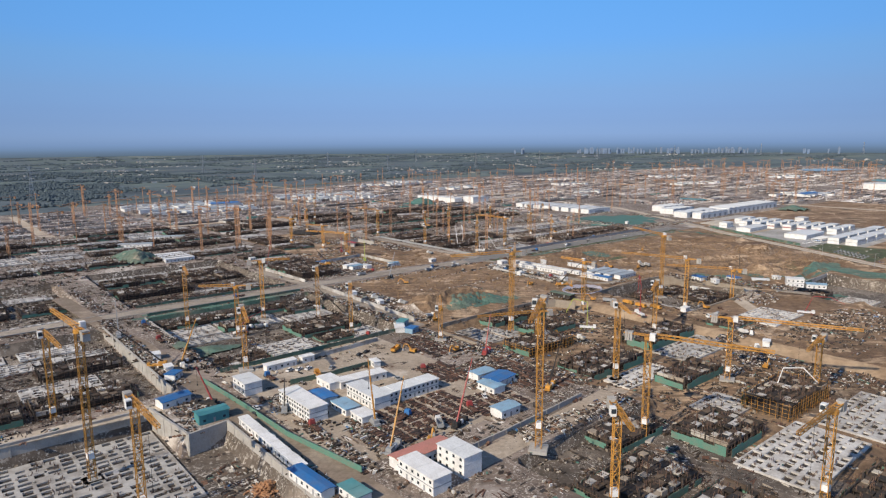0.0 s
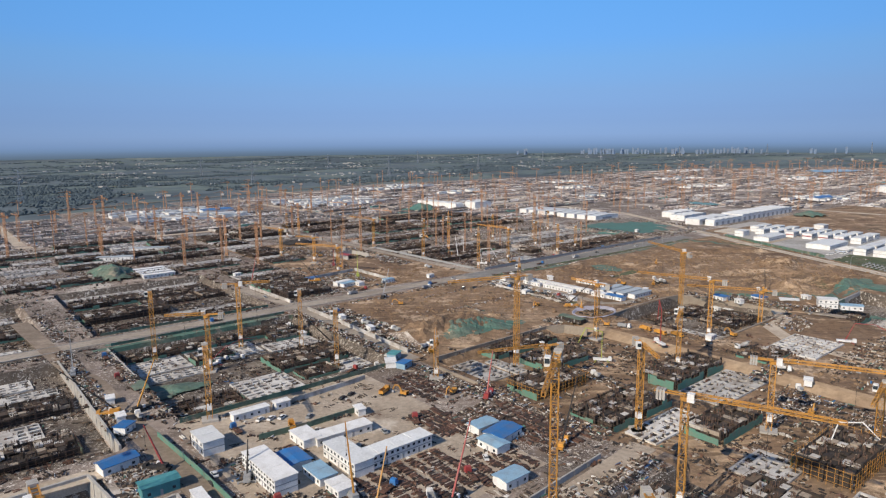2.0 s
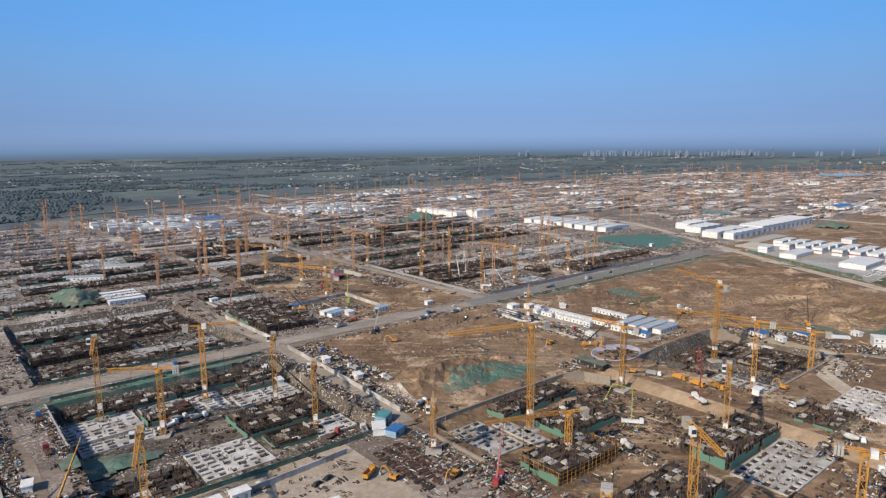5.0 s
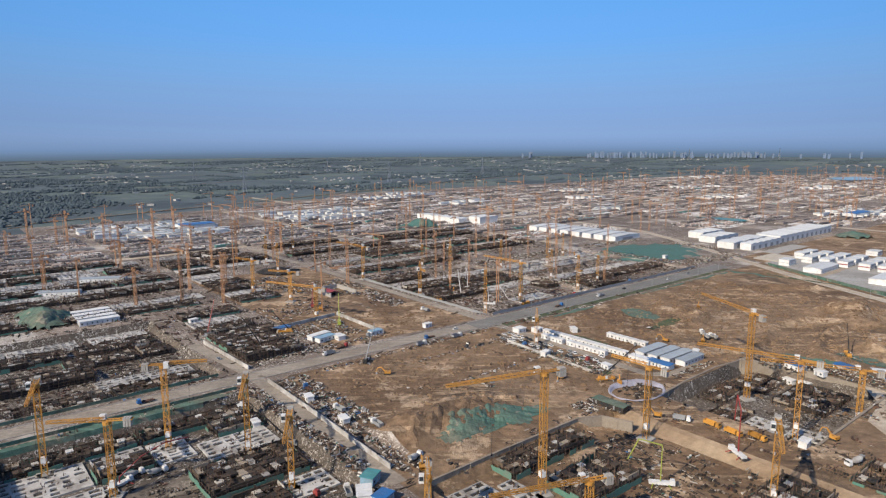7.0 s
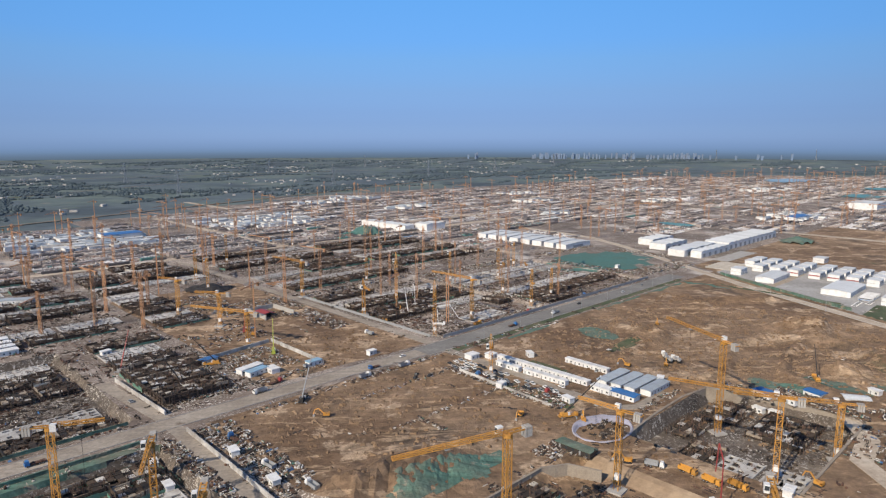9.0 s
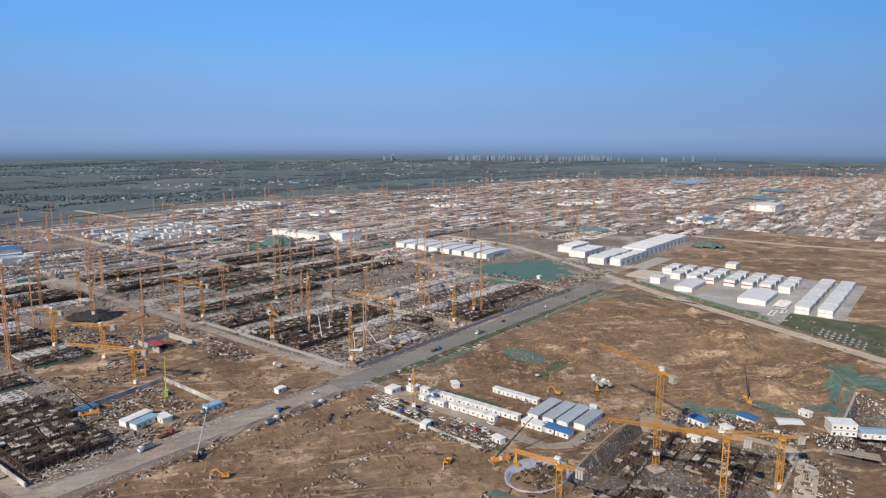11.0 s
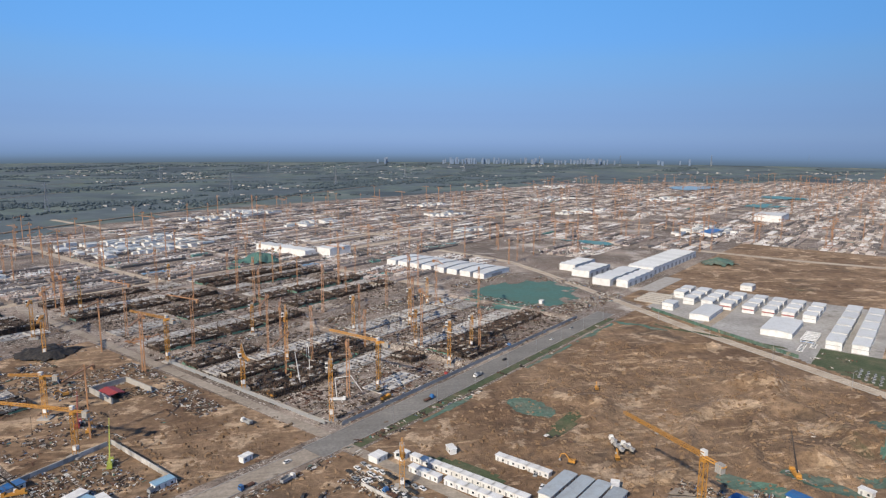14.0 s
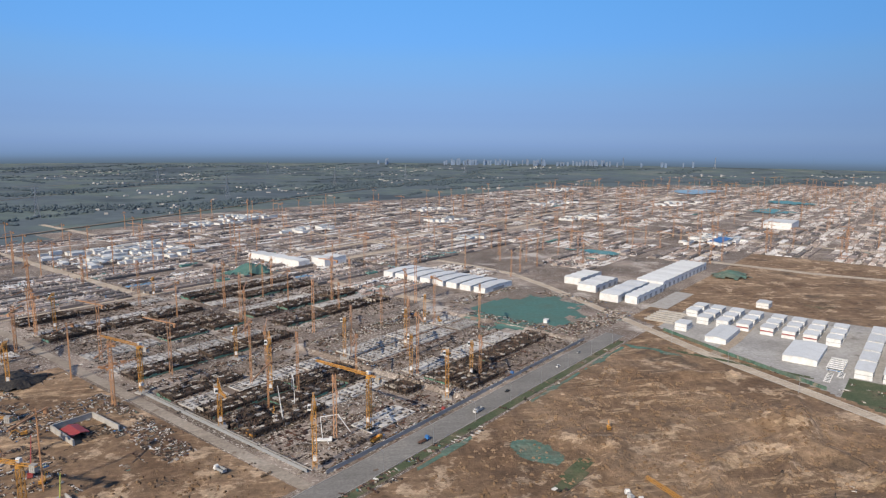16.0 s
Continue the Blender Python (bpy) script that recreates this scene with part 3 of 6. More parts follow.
def far_crane(h, jib, tone, label, group, counter=6.0):
    """A tower crane seen small: lattice mast with its head, and the jib with its counterweight."""
    c = thing("tower_crane", label, "tower crane", group)
    g = Geo()
    lattice(g, (0, 0, 0), (0, 0, h + 4), 1.3, max(4, int(h / 4.5)), 0.24, faces=2)
    part("mast", g, tone, c)
    g = Geo()
    lattice(g, (0, 0, h + 1.0), (jib, 0, h + 1.2), 0.8, 7, 0.15, faces=2, w_top=0.4)
    g.beam((-counter, 0, h + 1.0), (0, 0, h + 1.0), 0.5).box(-counter + 0.8, 0, h - 0.8, 1.2, 1.4, 1.8).beam((0, 0, h + 4), (jib * 0.6, 0, h + 1.4), 0.1)
    part("jib", g, tone, c)
    return c


def tower_crane(h, jib, tone, label, group, detail=1.0, counter=7.0, flat=False):
    c = thing("tower_crane", label, "tower crane", group)
    n = max(4, int(h / 2.8 * detail))
    t = 0.18 if detail > 0.7 else 0.2
    if detail > 0.7:
        part("base", Geo().box(0, 0, -0.4, 5.0, 5.0, 1.0), CONC, c, "square concrete footing")
        part("slewing_ring", Geo().tube((0, 0, h), (0, 0, h + 0.9), 1.25, n=10), tone, c)
    g = Geo()
    lattice(g, (0, 0, 0.6), (0, 0, h), 1.6, n, t)
    part("mast", g, tone, c)
    g = Geo().box(1.5, -1.5, h + 0.3, 1.6, 1.3, 2.1).box(2.32, -1.5, h + 1.0, 0.05, 1.1, 1.1, mi=1)
    part("cab", g, [WHITE, GLASS], c, "small white operator's cab")
    g = Geo()
    top = h + (1.8 if flat else 6.5)
    if not flat:
        lattice(g, (0, 0, h + 0.9), (0, 0, top), 1.4, 3, t, w_top=0.4)
        part("tower_head", g, tone, c)
    g = Geo()
    m = max(6, int(jib / 3.2 * detail))
    lattice(g, (0.8, 0, h + 1.5), (jib, 0, h + 1.7), 1.0, m, t * 0.85, w_top=0.7)
    part("jib", g, tone, c)
    g = Geo()
    for s in (-0.7, 0.7):
        g.beam((-counter, s, h + 1.2), (0, s, h + 1.2), 0.3)
    for k in range(5):
        g.beam((-counter * k / 4, -0.7, h + 1.2), (-counter * k / 4, 0.7, h + 1.2), 0.2)
    part("counter_jib", g, tone, c)
    for k in range(3 if detail > 0.7 else 1):
        part("counterweight", Geo().box(-counter + 0.7 + k * 0.75, 0, h - 0.9, 0.6, 1.8, 2.6), CONC, c)
    if not flat:
        g = Geo().beam((0, 0, top), (jib * 0.62, 0, h + 2.2), 0.12).beam((0, 0, top), (-counter + 1, 0, h + 1.4), 0.12)
        part("tie_bar", g, GREY, c)
    if detail < 0.7:
        return c
    g = Geo().box(jib * 0.55, 0, h + 0.6, 1.2, 1.0, 0.3)
    tro = part("trolley", g, GREY, c)
    g = Geo().beam((jib * 0.55, 0, h + 0.6), (jib * 0.55, 0, h * 0.45), 0.07).box(jib * 0.55, 0, h * 0.45 - 0.8, 0.4, 0.3, 0.8)
    part("hook", g, BLACK, tro)
    if detail > 0.7:
        part("banner", Geo().box(0, 0, h * 0.16, 1.75, 1.75, 1.6), WHITE, c, "white cloth round the mast")
    return c


def at_uv(u, v, z, turn=0.0):
    x, y = to_xy(u, v)
    return pose(x * UNIT, y * UNIT, z * UNIT, 0, 0, 40 + turn)


def put(ob, u, v, z=None, turn=0.0):
    ob.matrix_basis = at_uv(u, v, height(u, v) if z is None else z, turn)
    return ob


NEAR_LABEL = "tall yellow lattice tower crane standing among the plots"
cranes = {}


def crane_like(h, jib, tone, flat, detail, label, group):
    key = (round(h), jib, tone.name, flat, detail)
    if key not in cranes:
        cranes[key] = tower_crane(round(h), jib, tone, label, group, detail, flat=flat) if detail > 0.7 else far_crane(round(h), jib, tone, label, group)
        return cranes[key], True
    return cranes[key], False


def crane(u, v, h, turn, jib=40, tone=YELLOW, flat=False, detail=1.0, label=NEAR_LABEL, group="tower cranes", z=None):
    ob, fresh = crane_like(h, jib, tone, flat, detail, label, group)
    m = at_uv(u, v, height(u, v) if z is None else z, turn)
    if fresh:
        ob.matrix_basis = m
        return ob
    return copy_thing(ob, m)


# u, v, mast height, turn of the jib, length of the jib, flat top
for u, v, h, turn, jib, flat in (
    (-284.5, -155, 41, 95, 24, True), (-286.5, -113, 29, 52, 30, True), (-279.5, -183.5, 29, 48, 28, True), (-225, -116, 22, 54, 28, True),
    (-190, -228, 40, 50, 30, True), (-157, -239.5, 30, -72, 32, True), (-123, -205.5, 27, 232, 14, True), (-93, -232.3, 22, -66, 40, True),
    (-195, -256, 24, 230, 12, True), (-155, -287, 23, 56, 30, True), (-85, -259, 19, 52, 26, True), (-109, -139.2, 36, 164, 30, True),
    (-147, -134.5, 13, 60, 12, False), (-161.5, -86.8, 22, 48, 26, True), (-163.5, -59.5, 26, 52, 26, True), (-182, -36.5, 29, -30, 14, True),
    (-217.5, -30.2, 29, 50, 28, True), (-204, -58, 23, 150, 16, True), (-55.2, -138, 25, 96, 14, True), (19.9, -137.4, 35, 64, 33, True),
    (-3.3, -165.7, 28, 109, 34, True), (26.8, -175.4, 20, 121, 34, True), (-64.6, -184.5, 23, 54, 26, True), (-112.5, -158.5, 13, 159, 28, True),
    (18, 16, 25, 50, 20, False), (57, 25, 24, 94, 32, True), (107, 20, 23, 52, 24, True), (139, 28, 18, 46, 22, True), (114, 101, 22, 50, 24, True),
    (54, 91, 27, 48, 22, False), (73, 148, 17, 50, 20, True), (13, 140, 23, 99, 30, True), (154, 89, 23, 52, 22, True), (204, 115, 19, 54, 20, True),
    (15, 75, 16, 250, 12, False), (-6, -46, 12, 60, 8, False), (-73, 147, 21, 115, 14, True), (-65, 109, 18, 130, 14, True), (-72, 63, 17, 117, 34, True),
    (120, 55, 21, 50, 22, True), (30, 286, 24, 48, 24, True), (-16, 242, 22, 50, 22, True), (-28, 198, 22, 52, 22, True), (122, 333, 14, 50, 18, True),
):
    if 44 < turn < 62:  # left to swing with the wind, these lie the other way
        x, y = to_xy(u, v)
        turn, jib = math.degrees(math.atan2(60 - y, -x)) - 40, jib * 0.7
    crane(u, v, h, turn, jib, flat=flat)

FAR_LABEL = "distant orange tower crane over the building site"
spots = random.Random(11)
placed, crowd = [], Geo()
while len(placed) < 780:
    x, y = spots.uniform(-450, 2300), spots.uniform(480, 2150)
    u, v = to_uv(x, y)
    u, v = round(u / 20) * 20 + spots.uniform(-5, 5), round(v / 26) * 26 + spots.uniform(-5, 5)
    x, y = to_xy(u, v)
    if far_edge(x, y) < 40 or math.hypot(x, y) < 430 or is_field(u, v) or (u > 120 and v < 20 and u < 690) or math.hypot(x - 900, y - 1100) > 1900:
        continue
    if (250 < u < 380 and -200 < v < 130) or (340 < u < 575 and v < 130) or (290 < u < 360 and 118 < v < 262) or any((x - a) ** 2 + (y - b) ** 2 < 23**2 for a, b in placed) or (0 < u < 240 and v < 12) or (-260 < u < -40 and v < 14) or abs(v - 344) < 9 or abs(u - 252) < 8 or abs(u - 7) < 6:
        continue
    if math.hypot(x, y) > 1100 and spots.random() < 0.6:
        continue
    placed.append((x, y))
    if math.hypot(x, y) > 860 or len(placed) > 400:
        small_crane(crowd, x, y, 0.0, spots.choice((20, 24, 28, 32)), spots.choice((14, 20)), GRID + radians(spots.choice((220, 215, 225, 232, 100, 240, 50))))
        continue
    crane(u, v, spots.choice((20, 24, 28, 32)), spots.choice((226, 232, 238, 220, 215, 100, 50)), spots.choice((13, 18)), ORANGE, spots.random() < 0.6, 0.45, FAR_LABEL, "distant tower cranes", z=0.0)

tagged(part("far_tower_cranes", crowd, ORANGE), "crowd of distant orange tower cranes over the site", "tower cranes", kind="stuff")


# ---- plots under construction ----
def raft(L, W, cell=(3.7, 2.9), hole=(2.9, 1.7), z=0.6):
    """A cast foundation slab with rows of open rectangular pockets."""
    g = Geo()
    nx, ny = max(1, round(L / cell[0])), max(1, round(W / cell[1]))
    cx, cy = L / nx, W / ny
    r = random.Random(int(L * 31 + W * 7))
    for i in range(nx):
        for j in range(ny):
            x, y = -L / 2 + (i + 0.5) * cx, -W / 2 + (j + 0.5) * cy
            a, b = min(hole[0] / 2 * r.uniform(0.55, 1.3), cx * 0.44), min(hole[1] / 2 * r.uniform(0.6, 1.3), cy * 0.44)
            if r.random() < 0.16:
                g.add([(x - cx / 2, y - cy / 2, z), (x + cx / 2, y - cy / 2, z), (x + cx / 2, y + cy / 2, z), (x - cx / 2, y + cy / 2, z)], ((0, 1, 2, 3),), 0)
                continue
            o = [(x - cx / 2, y - cy / 2), (x + cx / 2, y - cy / 2), (x + cx / 2, y + cy / 2), (x - cx / 2, y + cy / 2)]
            q = [(x - a, y - b), (x + a, y - b), (x + a, y + b), (x - a, y + b)]
            g.add([(*p, z) for p in o] + [(*p, z) for p in q] + [(*p, 0.1) for p in q],
                  [(k, (k + 1) % 4, 4 + (k + 1) % 4, 4 + k) for k in range(4)] + [(4 + k, 4 + (k + 1) % 4, 8 + (k + 1) % 4, 8 + k) for k in range(4)], 0)
            # pocket floors take slot 1, the near-black colour
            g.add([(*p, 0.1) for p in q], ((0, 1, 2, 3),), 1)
    for sx, sy, lx, ly in ((0, -W / 2, L, 0.02), (0, W / 2, L, 0.02), (-L / 2, 0, 0.02, W), (L / 2, 0, 0.02, W)):
        g.box(sx, sy, 0, lx, ly, z - 0.01, mi=0)
    return g


def bars(L, W, z, n, h, r, w=0.16):
    g = Geo()
    for _ in range(n):
        x, y = r.uniform(-L / 2, L / 2), r.uniform(-W / 2, W / 2)
        for k in range(3):
            g.block(x + r.uniform(-0.5, 0.5), y + r.uniform(-0.5, 0.5), z, w, w, h * r.uniform(0.5, 1.1))
    return g


def litter(L, W, z, n, r, big=1.0, tall=1.0, ang=None):
    """Piles and stacks of loose material: small heaps of like lengths laid side by side."""
    g = Geo()
    big, tall, n = big * 0.5, tall * 0.62, n * 1.7
    while n > 0:
        k = r.randint(2, 7)
        n -= k * 0.55
        cx, cy = r.uniform(-L / 2, L / 2), r.uniform(-W / 2, W / 2)
        l, w = r.uniform(0.7, 4.2) * big, r.uniform(0.22, 0.7) * big
        if r.random() < 0.22:
            l, w = r.uniform(0.6, 1.6) * big, r.uniform(0.6, 1.4) * big
        a = r.choice((0, 0, 0, 1.57, 1.57, r.uniform(0, 3))) if ang is None else ang
        if ang is not None and W > 4:  # laid out in rows
            cx, cy = round(cx / 4.2) * 4.2, round(cy / 2.8) * 2.8
        h = r.uniform(0.2, 0.9) * tall
        for i in range(k):
            o = (i - k / 2) * (w + 0.08)
            x, y = cx - o * math.sin(a) + r.uniform(-0.4, 0.4) * big, cy + o * math.cos(a) + r.uniform(-0.15, 0.15)
            if abs(x) < L / 2 and abs(y) < W / 2:
                g.block(x, y, z, l * r.uniform(0.7, 1.1), w, h * r.uniform(0.5, 1.2), a + r.uniform(-0.06, 0.06))
    return g


def slab_plot(u, v, L, W, seed, z=None, turn=0.0, busy=1.0):
    r = random.Random(seed)
    ob = thing("foundation_slab", "pale concrete foundation slab with rows of open pockets", "foundation", "foundation slabs")
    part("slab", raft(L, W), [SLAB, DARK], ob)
    tagged(part("rebar", bars(L * 0.95, W * 0.9, 0.6, int(L * W / 22 * busy), 0.9, r, 0.12), BAR, ob, "bundles of rusty starter bars"), kind="stuff")
    tagged(part("litter", litter(L * 0.95, W * 0.95, 0.6, int(L * W / 14 * busy), r, 0.42, 0.35), JUNK, ob, "boards and tools left on the slab"), kind="stuff")
    return put(ob, u, v, z, turn)


def frame_plot(u, v, L, W, h, seed, z=None, turn=0.0, net=0.4, yellow=False):
    """A storey in black formwork: columns, deck, boards and bars on top, tube scaffold and netting round it."""
    r = random.Random(seed)
    ob = thing("building_under_construction", "dark concrete storey in black formwork with standing bars", "unfinished building", "buildings under construction")
    g = Geo()
    nx, ny = max(2, round(L / 3.4)), max(2, round(W / 3.2))
    for i in range(nx + 1):
        for j in range(ny + 1):
            edge = i in (0, nx) or j in (0, ny)
            if edge or r.random() < 0.5:
                g.block(-L / 2 + L * i / nx + r.uniform(-0.2, 0.2), -W / 2 + W * j / ny, 0, 0.5, 0.5, h + r.choice((0, 0, 0.5, 0.9, 1.5)))
    tagged(part("colonnade", g, DARK, ob), kind="stuff")
    # solid near-black box fills the storey between its columns
    part("core", Geo().box(0, 0, 0, L - 2.0, W - 2.0, h - 1.0), DARK, ob)
    # the deck is laid bay by bay: some bays still open, some cast, some boarded
    g, pale = Geo(), Geo()
    nx, ny = max(2, round(L / 2.6)), max(2, round(W / 2.3))
    a, b = L / nx, W / ny
    for i in range(nx):
        for j in range(ny):
            k, x, y = r.random(), -L / 2 + (i + 0.5) * a, -W / 2 + (j + 0.5) * b
            if k < 0.26:
                continue
            (pale if k > 0.90 else g).box(x, y, h - 0.35, a * r.uniform(0.8, 1.0), b * r.uniform(0.8, 1.0), 0.35 + r.uniform(0, 0.35))
    for sx, sy, lx, ly in ((0, -W / 2, L, 0.3), (0, W / 2, L, 0.3), (-L / 2, 0, 0.3, W), (L / 2, 0, 0.3, W)):
        n = max(2, int(max(lx, ly) / 5))
        for k in range(n):
            o = (k + 0.5) / n - 0.5
            if r.random() < 0.75:
                g.box(sx + o * lx * (lx > 1), sy + o * ly * (ly > 1), h - 0.6, lx / n * 0.96 if lx > 1 else lx, ly / n * 0.96 if ly > 1 else ly, r.uniform(0.7, 1.5))
    tagged(part("deck", g, PLY, ob), kind="stuff")
    if pale.v:
        tagged(part("cast_bay", pale, SLAB, ob, "pale freshly cast bays of the deck"), kind="stuff")
    tagged(part("formwork", litter(L * 0.98, W * 0.98, h + 0.1, int(L * W / 4.2), r, 0.5, 0.6), PLY, ob), kind="stuff")
    tagged(part("rebar", bars(L * 0.94, W * 0.92, h, int(L * W / 5.5), 1.5, r, 0.11), BAR, ob, "rusty column bars standing up from the deck"), kind="stuff")
    g = Geo()
    for s in (-1, 1):
        for k in range(int(L / 1.9) + 1):
            g.block(-L / 2 + k * 1.9, s * (W / 2 + 0.9), 0, 0.09, 0.09, h + r.uniform(0.2, 1.6))
        for k in range(int(W / 1.9) + 1):
            g.block(s * (L / 2 + 0.9), -W / 2 + k * 1.9, 0, 0.09, 0.09, h + r.uniform(0.2, 1.6))
        for zz in [1.3 * q for q in range(1, int((h + 0.8) / 1.3) + 1)]:
            g.box(0, s * (W / 2 + 0.9), zz, L + 1.8, 0.07, 0.07)
            g.box(s * (L / 2 + 0.9), 0, zz, 0.07, W + 1.8, 0.07)
    part("scaffold", g, YELLOW if yellow else BAR, ob, "yellow tube scaffold" if yellow else "brown tube scaffold")
    for s in (-1, 1) if net else ():
        # low skirts of netting, in lengths that sag unevenly
        for a, b, along in ((L, W, True), (W, L, False)):
            if r.random() > net:
                continue
            g, n = Geo(), max(2, int(a / 3))
            for k in range(n):
                o, hi = -a / 2 + (k + 0.5) * a / n, h * (r.uniform(0.6, 1.0) if net > 0.5 else r.uniform(0.35, 0.8))
                if r.random() < 0.85:
                    g.box(o if along else s * (b / 2 + 1.1), s * (b / 2 + 1.1) if along else o, 0.05, a / n if along else 0.07, 0.07 if along else a / n, hi)
            if g.v:
                tagged(part("netting", g, SKIRT, ob, "dusty green safety netting"), kind="stuff")
    return put(ob, u, v, z, turn)


def yard(u, v, L, W, seed, n=None, mat=JUNK, big=1.0, tall=1.0, label="stacks of boards, bars and boxes lying on bare ground", z=None, turn=0.0, ang=None):
    r = random.Random(seed)
    g = litter(L, W, 0, int((n or L * W / 9) * 1.6), r, big, tall, ang)
    ob = part("stacked_material", g, mat)
    tagged(ob, label, "building material", kind="stuff")
    return put(ob, u, v, z, turn)


def fill(u0, u1, v0, v1, seed, pattern, row=(11, 15), seg=(22, 46), gap=4.0, hdark=(1.6, 3.2), net=0.3):
    """Rows of storeys, slabs and stacks along the grid."""
    r = random.Random(seed)
    v, k = v1 - 3, 0
    while v - row[0] > v0:
        w = min(r.uniform(*row), v - v0)
        u = u0 + 4
        while u < u1 - 12:
            l = min(r.uniform(*seg), u1 - 4 - u)
            kind = pattern[k % len(pattern)] if r.random() < 0.75 else r.choice("dsdj")
            cu, cv, s = u + l / 2, v - w / 2, r.randint(0, 10**6)
            if kind == "d":
                frame_plot(cu, cv, l, w, r.uniform(*hdark), s, net=net)
            elif kind == "s":
                slab_plot(cu, cv, l, w, s)
            else:
                yard(cu, cv, l, w, s, mat=r.choice((JUNK, PLY, PLY, RUSTY)))
            yard(cu, cv - w / 2 - gap / 2, l, gap, s + 1, int(l * gap / 5), r.choice((JUNK, PLY, RUSTY)), tall=0.7)
            u += l + r.uniform(2.5, 6)
        v -= w + gap
        k += 1


def plots(rows, z):
    for k, (kind, u0, u1, v0, v1, h) in enumerate(rows):
        u, v, L, W = (u0 + u1) / 2, (v0 + v1) / 2, u1 - u0, v1 - v0
        h = h * 0.72
        if kind == "d":
            frame_plot(u, v, L, W, h, 500 + k, z, net=0.9)
        elif kind == "b":
            frame_plot(u, v, L, W, h, 500 + k, z, net=0)
        elif kind == "y":
            frame_plot(u, v, L, W, h, 500 + k, z, yellow=True)
        elif kind == "s":
            slab_plot(u, v, L, W, 500 + k, z)
        else:
            yard(u, v, L, W, 500 + k, mat=PLY, z=z)


# the deep plot north of the yard
plots((("d", -228, -190, -27, -19, 2.4), ("d", -188, -150, -27, -19, 2.8), ("s", -231, -207, -47, -29, 0), ("s", -205, -189, -36, -29, 0), ("d", -205, -190, -47, -38, 3.4), ("s", -188, -176, -47, -30, 0),
       ("d", -166, -149, -38, -29, 2.4), ("s", -174, -150, -57, -40, 0), ("s", -229, -202, -58, -50, 0), ("j", -200, -176, -58, -49, 0), ("d", -182, -152, -79, -60, 3.2),
       ("j", -206, -184, -74, -67, 0), ("s", -204, -182, -99, -78, 0), ("d", -231, -206, -107, -86, 1.2), ("d", -178, -164, -92, -82, 1.4), ("s", -164, -149, -94, -82, 0), ("j", -204, -150, -108, -101, 0)), -5.0)
# the plots beside the long earth bank
plots((("d", -84, -51, -195, -181, 5.0), ("s", -86, -50, -214, -197, 0), ("s", -128, -99, -215, -204, 0), ("d", -131, -98, -201, -186, 4.6), ("d", -113, -88, -227, -216, 4.2),
       ("y", -128.5, -102.5, -169, -154.5, 4.6), ("d", -104, -81, -152.5, -137, 3.6), ("d", -109, -72, -128, -119, 3.2), ("s", -138, -118, -146, -123, 0), ("s", -116, -110, -150, -128, 0),
       ("j", -100, -60, -178, -156, 0), ("j", -78, -56, -150, -124, 0), ("d", -170, -150, -240, -229, 3.4), ("d", -149, -128, -260.5, -244, 4.4), ("y", -113, -84, -262, -248, 6.5),
       ("s", -152, -112, -284, -263.5, 0), ("s", -126, -108, -250, -236, 0), ("d", -196, -168, -262, -246, 3.4), ("j", -196, -160, -244, -224, 0), ("j", -108, -60, -244, -230, 0),
       ("d", -190, -166, -290, -268, 3.4), ("s", -108, -70, -296, -268, 0), ("d", -162, -126, -312, -290, 3.0), ("j", -84, -52, -262, -240, 0)), -3.0)
plots((("b", 6, 28, -134, -124, 1.6), ("b", -13, 8, -146, -135, 0.6), ("b", 30, 50, -140, -126, 1.4), ("b", 24, 50, -165, -146, 2.4), ("s", -14, 5, -160, -148, 0), ("s", -13, 7, -176, -162, 0), ("j", 10, 23, -172, -148, 0), ("j", 24, 50, -176, -167, 0)), -6.0)
plots((("d", 62, 92, -202, -192, 4.0), ("s", 62, 100, -224, -208, 0), ("d", 64, 110, -250, -232, 3.0)), -6.0)
plots((("d", -34, -16, -206, -194, 1.2), ("s", -14, 16, -216, -196, 0), ("j", -30, 40, -250, -222, 0)), 0.0)
slab_plot(-286, -158, 44, 48, 31, -6.0)
slab_plot(-341, -170, 56, 60, 32, -6.0)
slab_plot(-286, -222, 44, 60, 33, -6.0)
yard(-256, -200, 9, 60, 34, z=-6.0)
fill(-232, -146, 12, 120, 2, "sddjsdj")
fill(-330, -252, -118, -20, 3, "ssjsd")
fill(-330, -252, -8, 110, 4, "jsjd")
fill(15, 112, 14, 138, 5, "jsddsj", hdark=(1.2, 2.6))
fill(118, 236, 14, 120, 6, "ssjsdj", hdark=(1.2, 2.4))
fill(-136, -96, 12, 120, 8, "dsjd")
fill(-330, -98, 128, 328, 17, "dsdjs", hdark=(1.2, 2.6))
fill(-94, -60, 126, 330, 27, "dsd", hdark=(1.0, 2.0))
fill(-58, 0, 235, 330, 19, "dsd")
fill(14, 126, 152, 328, 18, "djsdjd", hdark=(1.2, 2.6))
fill(130, 240, 150, 330, 28, "sdsdj", hdark=(1.2, 2.6))
fill(-420, -335, -120, 200, 21, "djsj")


